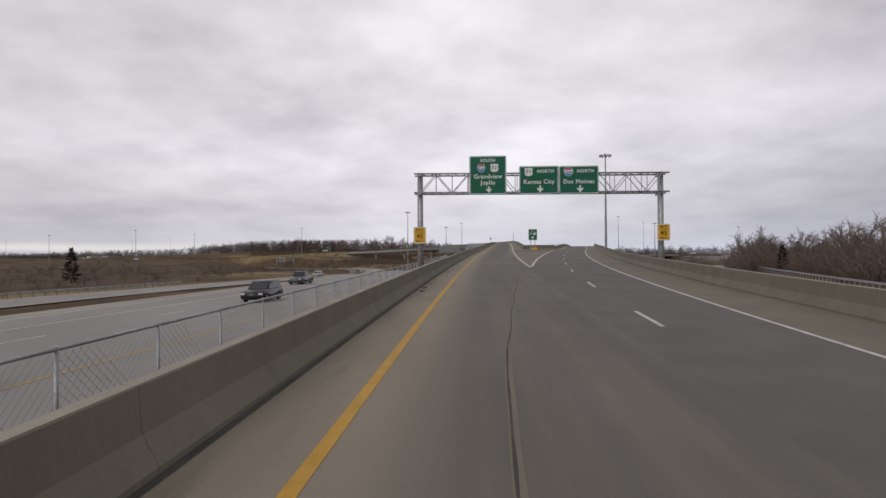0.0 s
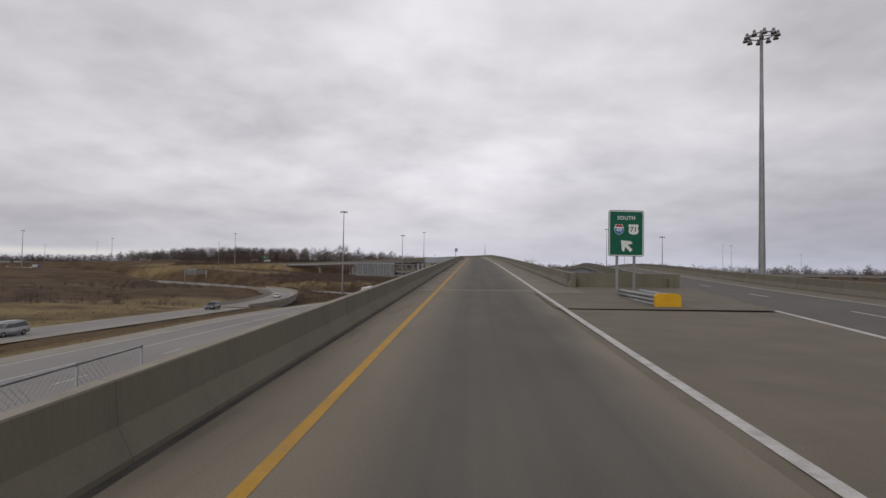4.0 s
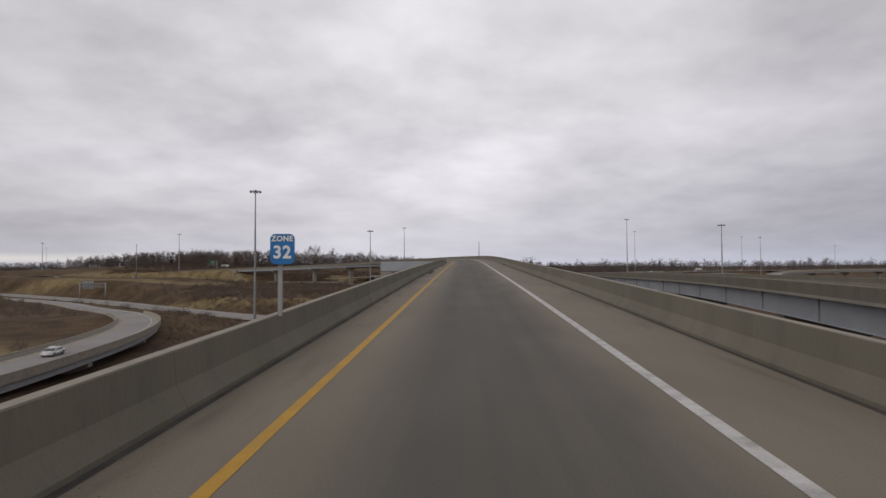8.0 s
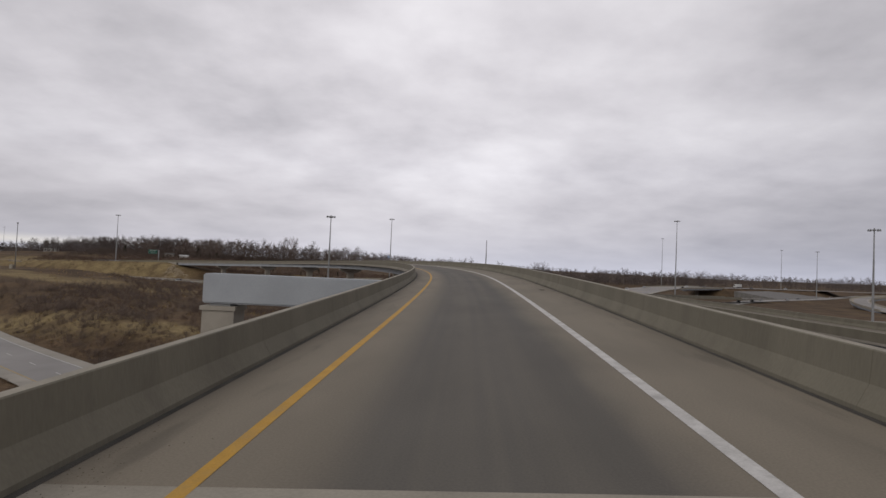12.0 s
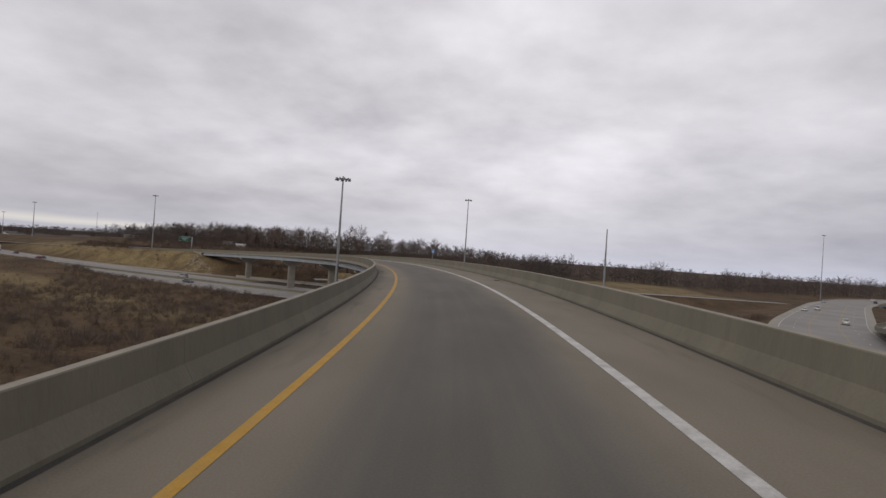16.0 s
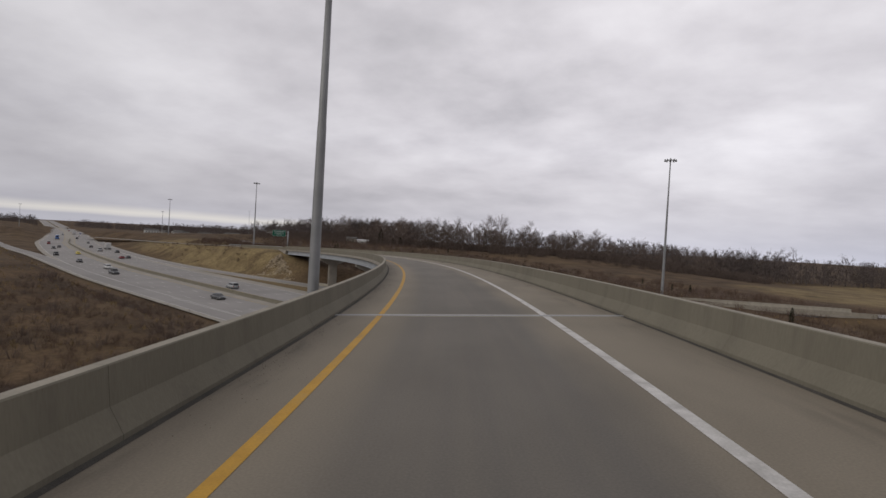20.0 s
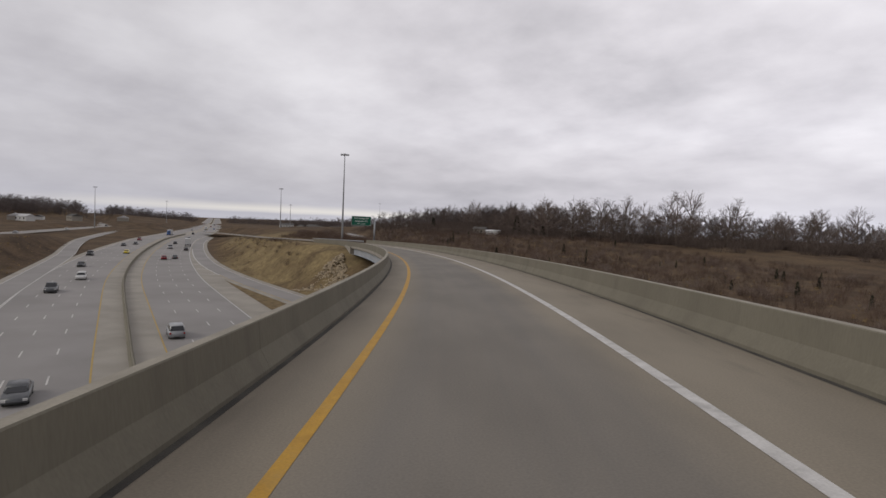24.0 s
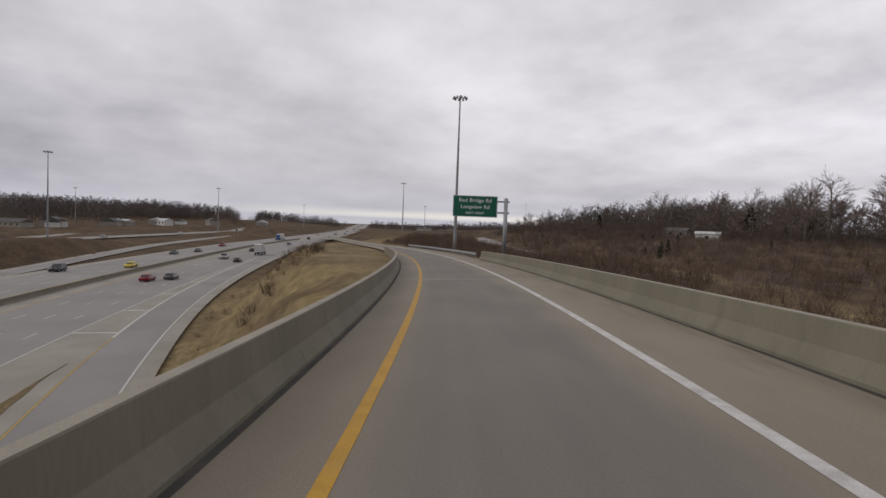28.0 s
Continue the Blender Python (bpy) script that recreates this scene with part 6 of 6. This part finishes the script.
def car(kind, paint, at):
    key = (kind, paint)
    if key in BUILT:
        return copy_thing(BUILT[key], at)
    hl, hw, belt, roof, c0, c1, c2, c3 = SHAPES[kind]
    ob = thing(kind, "%s %s driving on the highway" % (paint, kind.replace("_", " ")), kind.replace("_", " ") if kind != "sedan" else "car", at, "traffic")
    part("body", slab([(-hl, 0.35), (-hl + 0.05, belt - 0.12), (-hl + 0.2, belt), (c3, belt), (hl - 0.25, belt - 0.16), (hl, belt - 0.35), (hl, 0.35), (hl - 0.3, 0.22), (-hl + 0.3, 0.22)], hw, hw, 9), PAINTS[paint], ob)
    part("cabin", slab([(c0, belt - 0.06), (c1, roof - 0.05), (c1 + 0.15, roof), (c2 - 0.15, roof), (c2, roof - 0.05), (c3, belt - 0.06)], hw - 0.06, hw - 0.2, belt + 0.1), PAINTS[paint], ob)
    k = 0.16
    for sy in (-1, 1):
        bm = bmesh.new()
        y0, y1 = sy * (hw - 0.052), sy * (hw - 0.185)
        bm.faces.new([bm.verts.new(v) for v in ((c0 + k, y0, belt + 0.03), (c1 + k, y1, roof - 0.12), (c2 - k, y1, roof - 0.12), (c3 - k * 1.6, y0, belt + 0.03))])
        ext = bmesh.ops.extrude_face_region(bm, geom=bm.faces[:])
        for v in [g for g in ext["geom"] if isinstance(g, bmesh.types.BMVert)]:
            v.co.y -= sy * 0.03
        part("side_window", bm, M_GLASS, ob)
    for name, xa, xb in (("windscreen", c3 - 0.02, c2 + 0.03), ("rear_window", c0 + 0.02, c1 - 0.03)):
        sx = 1 if name == "windscreen" else -1
        bm = bmesh.new()
        ws, wt = hw - 0.14, hw - 0.28
        za, zb = belt + 0.02, roof - 0.1
        vs = [(xa + sx * 0.012, -ws, za), (xa + sx * 0.012, ws, za), (xb + sx * 0.012, wt, zb), (xb + sx * 0.012, -wt, zb)]
        bm.faces.new([bm.verts.new(v) for v in vs])
        ext = bmesh.ops.extrude_face_region(bm, geom=bm.faces[:])
        for v in [g for g in ext["geom"] if isinstance(g, bmesh.types.BMVert)]:
            v.co.x -= sx * 0.03
        part(name, bm, M_GLASS, ob)
    for sy in (-1, 1):
        part("headlight", boxes((hl - 0.12, hl + 0.012, sy * (hw - 0.2) - 0.16, sy * (hw - 0.2) + 0.16, belt - 0.42, belt - 0.26)), M_HEAD, ob)
        part("tail_light", boxes((-hl - 0.012, -hl + 0.12, sy * (hw - 0.14) - 0.1, sy * (hw - 0.14) + 0.1, belt - 0.4, belt - 0.18)), M_TAIL, ob)
    wheels(ob, (-hl * 0.6, hl * 0.62), hw, 0.34 if kind in ("sedan", "minivan") else 0.38)
    BUILT[key] = ob
    return ob


def lorry(paint, at, length=14.5, label=""):
    """A tractor with a box trailer."""
    ob = thing("semi_truck", label or "white semi truck with a long white box trailer", "truck", at, "traffic")
    h = length / 2
    tb = boxes((-h, h - 3.2, -1.28, 1.28, 1.15, 4.05))
    bmesh.ops.bevel(tb, geom=tb.edges[:], offset=0.05, segments=1, affect="EDGES")
    part("trailer", tb, PAINTS["white"], ob, "white box trailer")
    part("chassis", boxes((-h + 0.4, h - 0.5, -0.45, 0.45, 0.75, 1.1)), M_TYRE, ob)
    part("cab", slab([(h - 2.7, 0.7), (h - 2.7, 3.3), (h - 1.9, 3.6), (h - 1.35, 2.9), (h - 1.1, 2.0), (h - 0.15, 1.75), (h, 1.4), (h, 0.55), (h - 0.6, 0.5)], 1.2, 1.1, 2.0), PAINTS[paint], ob)
    part("windscreen", boxes((-0.02, 0.02, -0.95, 0.95, -0.4, 0.4)), M_GLASS, ob).matrix_local = pose(h - 1.18, 0, 2.45, 0, -16, 0)
    wheels(ob, (-h + 0.9, -h + 2.1, h - 3.6, h - 2.4, h - 0.9), 1.25, 0.5)
    return ob


def on(line, x, y, off=None, back=False):
    """A pose on a road near x, y: off metres right of its line, facing along it or back."""
    i = int(np.argmin((line.x - x) ** 2 + (line.y - y) ** 2))
    h = line.h[i]
    if off is None:
        off = (x - line.x[i]) * math.cos(h) + (y - line.y[i]) * math.sin(h)
    p = line.at(line.s[i], off, 0.012)
    return pose(*p, 0, 0, math.degrees(h) + (90 if not back else -90))


for kind, paint, x, y, off in (("pickup_truck", "grey", -191, 589, -12.0), ("suv", "white", -211, 600, -8.6), ("sedan", "black", -242, 611, -12.0), ("suv", "black", -287, 624, -15.4), ("sedan", "black", -362, 664, -8.6), ("pickup_truck", "red", -406, 687, -12.0),
                               ("sedan", "grey", -120, 569, -8.6), ("sedan", "black", -350, 655, -12.0), ("sedan", "white", -520, 735, -8.6), ("suv", "silver", -640, 800, -5.3), ("sedan", "yellow", -300, 630, -5.3)):
    car(kind, paint, on(HIGHWAY, x, y, off, True))
for kind, paint, x, y, off in (("sedan", "red", -260, 646, 8.6), ("sedan", "grey", -262, 651, 12.0), ("pickup_truck", "silver", -324, 670, 8.6), ("suv", "silver", -135, 592, 5.3), ("sedan", "black", -311, 670, 15.4), ("sedan", "black", -366, 690, 8.6), ("sedan", "grey", -430, 720, 12.0), ("suv", "black", -520, 765, 5.3), ("sedan", "white", -600, 815, 8.6), ("sedan", "blue", -700, 870, 12.0), ("sedan", "red", -820, 945, 5.3), ("suv", "grey", -930, 1015, 8.6)):
    car(kind, paint, on(HIGHWAY, x, y, off))
lorry("white", on(HIGHWAY, -345, 684, 15.4), 9.5, "white box truck on the highway")
lorry("blue", on(HIGHWAY, -504, 734, -8.6, True), 15, "blue tractor with a loaded trailer")
lorry("yellow", on(HIGHWAY, -670, 847, 5.3), 9.5, "yellow-fronted box truck on the highway")
for kind, paint, x, y, off in (("sedan", "white", 238, 836, -5.4), ("sedan", "silver", 179, 728, -9), ("suv", "white", 142, 639, -5.4), ("sedan", "white", 137, 625, -9), ("pickup_truck", "white", 118, 571, 5.4), ("sedan", "black", 273, 864, -5.4), ("sedan", "grey", 326, 920, 5.4), ("suv", "silver", 360, 1050, -9), ("sedan", "black", 200, 790, 9)):
    car(kind, paint, on(SIDE_ROAD, x, y, off, off < 0))
lorry("white", on(SIDE_ROAD, 300, 960, -9, True), 12)
car("minivan", "silver", on(LOOP_ROAD, -44, 164, 0, True))
car("sedan", "white", on(LOOP_ROAD, -50, 291, 0, True))
car("pickup_truck", "grey", on(LEFT_ROAD, -31, 78, -6.8, True))
car("suv", "grey", on(LOOP_ROAD, -45, 222, 0, True))
car("suv", "black", on(LEFT_ROAD, -18.5, 46, 0.6, True))
car("sedan", "black", on(LEFT_ROAD, -15, 12, 4.2, True))
lorry("white", on(LEFT_ROAD, -22, 254, -3.2, True), 15)
car("sedan", "white", on(CROSS_ROAD, -106, 397, 2, True))
for kind, paint, x, y in (("pickup_truck", "white", -415, 616), ("sedan", "silver", -470, 645), ("sedan", "white", -560, 698), ("suv", "grey", -690, 770)):
    car(kind, paint, on(FAR_ROAD, x, y, 2.4))

# ---- fence on the far side of the left parapet ----
fence = thing("chain_link_fence", "galvanised chain-link fence with a pipe rail", "fence")
for i in range(52):
    y = -36 + i * 3.0
    g = -1.74 + 0.0139 * y - 2.0
    part("post", bars([((-7.4, y, g - 0.9), (-7.4, y, g + 2.06), 0.04, 0.04)], 8), M_STEEL, fence)
    h2 = g + 0.0417
    if i < 51:
        part("top_rail", bars([((-7.4, y, g + 2.0), (-7.4, y + 3.0, h2 + 2.0), 0.04, 0.04)], 8), M_STEEL, fence)
        rows = []
        for k in range(-9, 15):
            for d in (1, -1):
                a, b = k * 0.2, k * 0.2 + d * 1.85
                y0, y1 = max(0, min(a, b)), min(3.0, max(a, b))
                if y1 - y0 > 0.1:
                    f = lambda q: (q - a) / (b - a) * 1.85 + 0.08
                    rows.append(((-7.4, y + y0, g + f(y0)), (-7.4, y + y1, h2 + f(y1)), 0.004, 0.004))
        part("wire_mesh", bars(rows, 3), M_STEEL, fence)

# ---- guard rail, riprap, houses, small bridges ----


def guard_rail(name, label, line, s0, s1, off):
    ob = thing(name, label, "guard rail", kind="structure")
    part("beam", sweep("beam", line, s0, s1, [(off, 0.42), (off + 0.05, 0.47), (off, 0.55), (off + 0.05, 0.63), (off, 0.70), (off - 0.02, 0.70), (off + 0.02, 0.63), (off - 0.02, 0.55), (off + 0.02, 0.47), (off - 0.02, 0.42)], M_STEEL, 2), None, ob)
    s = s0 + 0.3
    while s < s1:
        p = part("post", boxes((-0.06, 0.06, -0.08, 0.08, -0.9, 0.68)), M_POLE, ob)
        p.matrix_world = line.stand(s, off + 0.12)
        s += 1.9


guard_rail("guard_rail_end", "galvanised guard rail where the parapet ends", RAMP, 745, 815, RIGHT_OFF + 0.1)
guard_rail("guard_rail_loop", "galvanised guard rail along the loop road", LOOP_ROAD, 150, 300, -6.0)
BANK_RAIL = Poly([(24, -10, -3.9), (31, 20, -3.9), (38.6, 47, -3.9), (49, 82, -3.9), (62, 121, -3.9), (76, 163, -4.0), (100, 215, -4.6)])
guard_rail("guard_rail_wood", "galvanised guard rail under the wooded bank", BANK_RAIL, 6, BANK_RAIL.s[-1] - 6, 0)
EXL = thing("exit_lane_wall", "low concrete wall beside the exit lane", "barrier", kind="structure")
part("barrier_panel", sweep("barrier_panel", EXIT_ROAD, 8, 95, barrier_section(1, 4.2, 0.8), M_CAP, 4), None, EXL)

ROCKS = [material("limestone_riprap", (0.29, 0.24, 0.165), (0.19, 0.15, 0.10), 0.95, 0, 2, 12, 0.4, 0.25, per_object=0.3)]
rock_meshes = []
for k in range(6):
    rr = random.Random(100 + k)
    bm = bmesh.new()
    bmesh.ops.create_icosphere(bm, subdivisions=1, radius=0.5)
    for v in bm.verts:
        v.co = Vector((v.co.x * rr.uniform(0.8, 1.5), v.co.y * rr.uniform(0.7, 1.2), v.co.z * rr.uniform(0.5, 0.9)))
    rock_meshes.append(mesh_of(bm, "stone", ROCKS[0]))
riprap = thing("riprap_slope", "slope of loose pale limestone blocks below the bridge end", "rock slope", kind="structure")
rr = random.Random(9)
for k in range(300):
    s, o = rr.uniform(690, 710.5), -3.4 - rr.random() * 15
    p = RAMP.at(s, o)
    if ((EXIT_ROAD.x - p[0]) ** 2 + (EXIT_ROAD.y - p[1]) ** 2).min() < 6.0 ** 2:
        continue
    st = part("stone", rock_meshes[k % 6], None, riprap)
    z = float(ground_z([p[0]], [p[1]])[0])
    st.matrix_world = pose(p[0], p[1], z + 0.1, rr.uniform(0, 360), rr.uniform(0, 40), rr.uniform(0, 360)) @ Matrix.Scale(rr.uniform(0.4, 1.0), 4)
pebbles = []
for k in range(5):
    me = rock_meshes[k]
    V = np.array([tuple(v.co) for v in me.vertices])
    F = np.array([tuple(q.vertices) for q in me.polygons])
    pebbles.append((V, F))
spots = [tuple(RAMP.at(rr.uniform(688, 711), -3 - rr.random() * 17)[:2]) for _ in range(2600)]
spots = [p for p in spots if ((EXIT_ROAD.x - p[0]) ** 2 + (EXIT_ROAD.y - p[1]) ** 2).min() > 5.6 ** 2]
joined("riprap_fill", "smaller limestone blocks filling the rock slope", "rocks", ROCKS[0], pebbles, spots, 0.3, 0.85, 12)

M_WALLPAINT = plain("white_house_siding", (0.6, 0.6, 0.58), 0.8)
M_ROOF = plain("grey_shingle_roof", (0.09, 0.085, 0.08), 0.9)
M_METALROOF = plain("pale_metal_roof", (0.5, 0.5, 0.5), 0.5)


def house(x, y, w, d, h, turn, label, wall=None, roof=None, sink=0.3):
    z = float(ground_z([x], [y])[0]) - sink
    ob = thing("house", label, "house", pose(x, y, z, 0, 0, turn))
    part("wall", boxes((-w / 2, w / 2, -d / 2, d / 2, 0, h)), wall or M_WALLPAINT, ob)
    bm = bmesh.new()
    e, r = 0.4, d * 0.22
    a = [(-w / 2 - e, -d / 2 - e, h), (w / 2 + e, -d / 2 - e, h), (w / 2 + e, d / 2 + e, h), (-w / 2 - e, d / 2 + e, h), (-w / 2 - e, 0, h + r), (w / 2 + e, 0, h + r)]
    v = [bm.verts.new(q) for q in a]
    for f in ((0, 1, 5, 4), (2, 3, 4, 5), (0, 4, 3), (1, 2, 5), (3, 2, 1, 0)):
        bm.faces.new([v[i] for i in f])
    part("roof", bm, roof or M_ROOF, ob)
    for k in range(max(1, int(w // 4))):
        xx = -w / 2 + w * (k + 0.5) / max(1, int(w // 4))
        part("window", boxes((xx - 0.6, xx + 0.6, -d / 2 - 0.03, -d / 2 + 0.02, h * 0.4, h * 0.78)), M_GLASS, ob)
    return ob


house(-237, 816, 7.5, 4, 3.0, 20, "white mobile home among brush below the trees", roof=M_METALROOF)
house(-262, 838, 8, 6, 2.8, 15, "small grey house half hidden by trees", M_PIER)
rr = random.Random(31)
for k in range(18):
    t = rr.random()
    x, y = -640 - 190 * t, 570 + 230 * t + rr.uniform(-35, 45)
    if clear_of_roads(x, y, 12):
        w = rr.uniform(9, 26)
        house(x, y, w, rr.uniform(8, 14), rr.uniform(3.5, 6), rr.uniform(-40, 70), rr.choice(("low pale commercial building with a flat grey roof edge", "long white warehouse beyond the highway", "tan shop building beyond the highway")), rr.choice((M_WALLPAINT, M_PIER, M_OLDCONC)), rr.choice((M_ROOF, M_METALROOF)))
for k in range(16):
    x, y = rr.uniform(-900, -420), rr.uniform(1010, 1300)
    if clear_of_roads(x, y, 12):
        house(x, y, rr.uniform(10, 26), rr.uniform(8, 14), rr.uniform(3, 6), rr.uniform(0, 90), "low house in the far settlement", rr.choice((M_WALLPAINT, M_PIER)), M_ROOF)


def small_bridge(name, label, line, s0, s1, half, spans):
    ob = thing(name, label, "bridge", kind="structure")
    part("deck_slab", sweep("deck_slab", line, s0, s1, [(-half, -0.02), (-half, -0.5), (half, -0.5), (half, -0.02)], M_PIER, 4), None, ob)
    for side in (-1, 1):
        part("parapet", sweep("parapet", line, s0, s1, barrier_section(side, side * (half - 0.5), 0.85), M_CAP, 4), None, ob)
    for o in np.linspace(-half + 0.8, half - 0.8, 4):
        part("girder", sweep("girder", line, s0, s1, [(o - 0.2, -0.5), (o - 0.2, -1.7), (o + 0.2, -1.7), (o + 0.2, -0.5)], M_GIRDER, 5), None, ob, "pale grey steel girder")
    for k in range(1, spans):
        pier(line, s0 + (s1 - s0) * k / spans, 0, half * 1.7, ob, 1.7)


small_bridge("loop_bridge", "curving girder bridge under the loop road", LOOP_ROAD, 430, 586, 5.5, 5)
small_bridge("low_overpass", "low girder bridge beside the field", OVERPASS, 40, 112, 5.6, 2)
small_bridge("side_bridge", "wide girder bridge on the curving highway", SIDE_ROAD, 300, 440, 13.6, 4)
road("low_road", "grey road with traffic passing below the girder bridge", LOW_ROAD, (-5, 5), [(-4.8, "white"), (0, "dash"), (4.8, "white")], 1.6)
for k, (x, y) in enumerate(((230, 690), (246, 705), (275, 738), (312, 770), (345, 800), (420, 865))):
    car(("sedan", "suv")[k % 2], ("black", "white", "grey", "silver")[k % 4], on(LOW_ROAD, x, y, 2.4 if k % 2 else -2.4, k % 2 == 0))
M_GRAVEL = material("grey_crushed_stone", (0.17, 0.163, 0.155), (0.125, 0.12, 0.114), 0.95, 0, 0.4, 6, 0.3, 0.2)
bank = thing("gravel_bank", "broad sloping bank of grey crushed stone", "ground", kind="structure")
part("slope", sweep("slope", LOW_ROAD, 255, 420, [(-8.6, 0.05), (-46, 5.0), (-46, -4), (-8.6, -4)], M_GRAVEL, 6), None, bank)
FARB = Poly([(250, 530, -9.3), (262, 590, -7.5), (275, 636, -4), (300, 668, -1.5), (345, 690, 0), (430, 715, 0.8), (560, 740, 0)])
road("east_ramp_road", "curving grey ramp on piers far to the east", FARB, (-4, 4), [(-3.8, "yellow"), (3.8, "white")], 1.2)
small_bridge("east_ramp", "curving ramp bridge on concrete piers", FARB, 70, FARB.s[-1] - 10, 5.6, 8)

# more lights and poles farther out
for x, y, top in ((-679, 1146, 40), (-823, 888, 27), (520, 900, 30), (560, 760, 34), (-560, 560, 30), (-760, 640, 30)):
    mast(x, y, top, r=0.36, n_lamps=6)
tower = thing("lattice_tower", "thin steel lattice tower on the horizon", "tower", pose(1065, 1379, -6))
rows = []
for k in range(4):
    a, b = k * math.tau / 4, (k + 1) * math.tau / 4
    rows.append(((3 * math.cos(a), 3 * math.sin(a), 0), (0.5 * math.cos(a), 0.5 * math.sin(a), 70), 0.22, 0.15))
    for j in range(12):
        r0, r1 = 3 - 2.5 * j / 12, 3 - 2.5 * (j + 1) / 12
        rows.append(((r0 * math.cos(a), r0 * math.sin(a), 70 * j / 12), (r1 * math.cos(b), r1 * math.sin(b), 70 * (j + 1) / 12), 0.1, 0.1))
part("lattice", bars(rows, 4), M_POLE, tower)
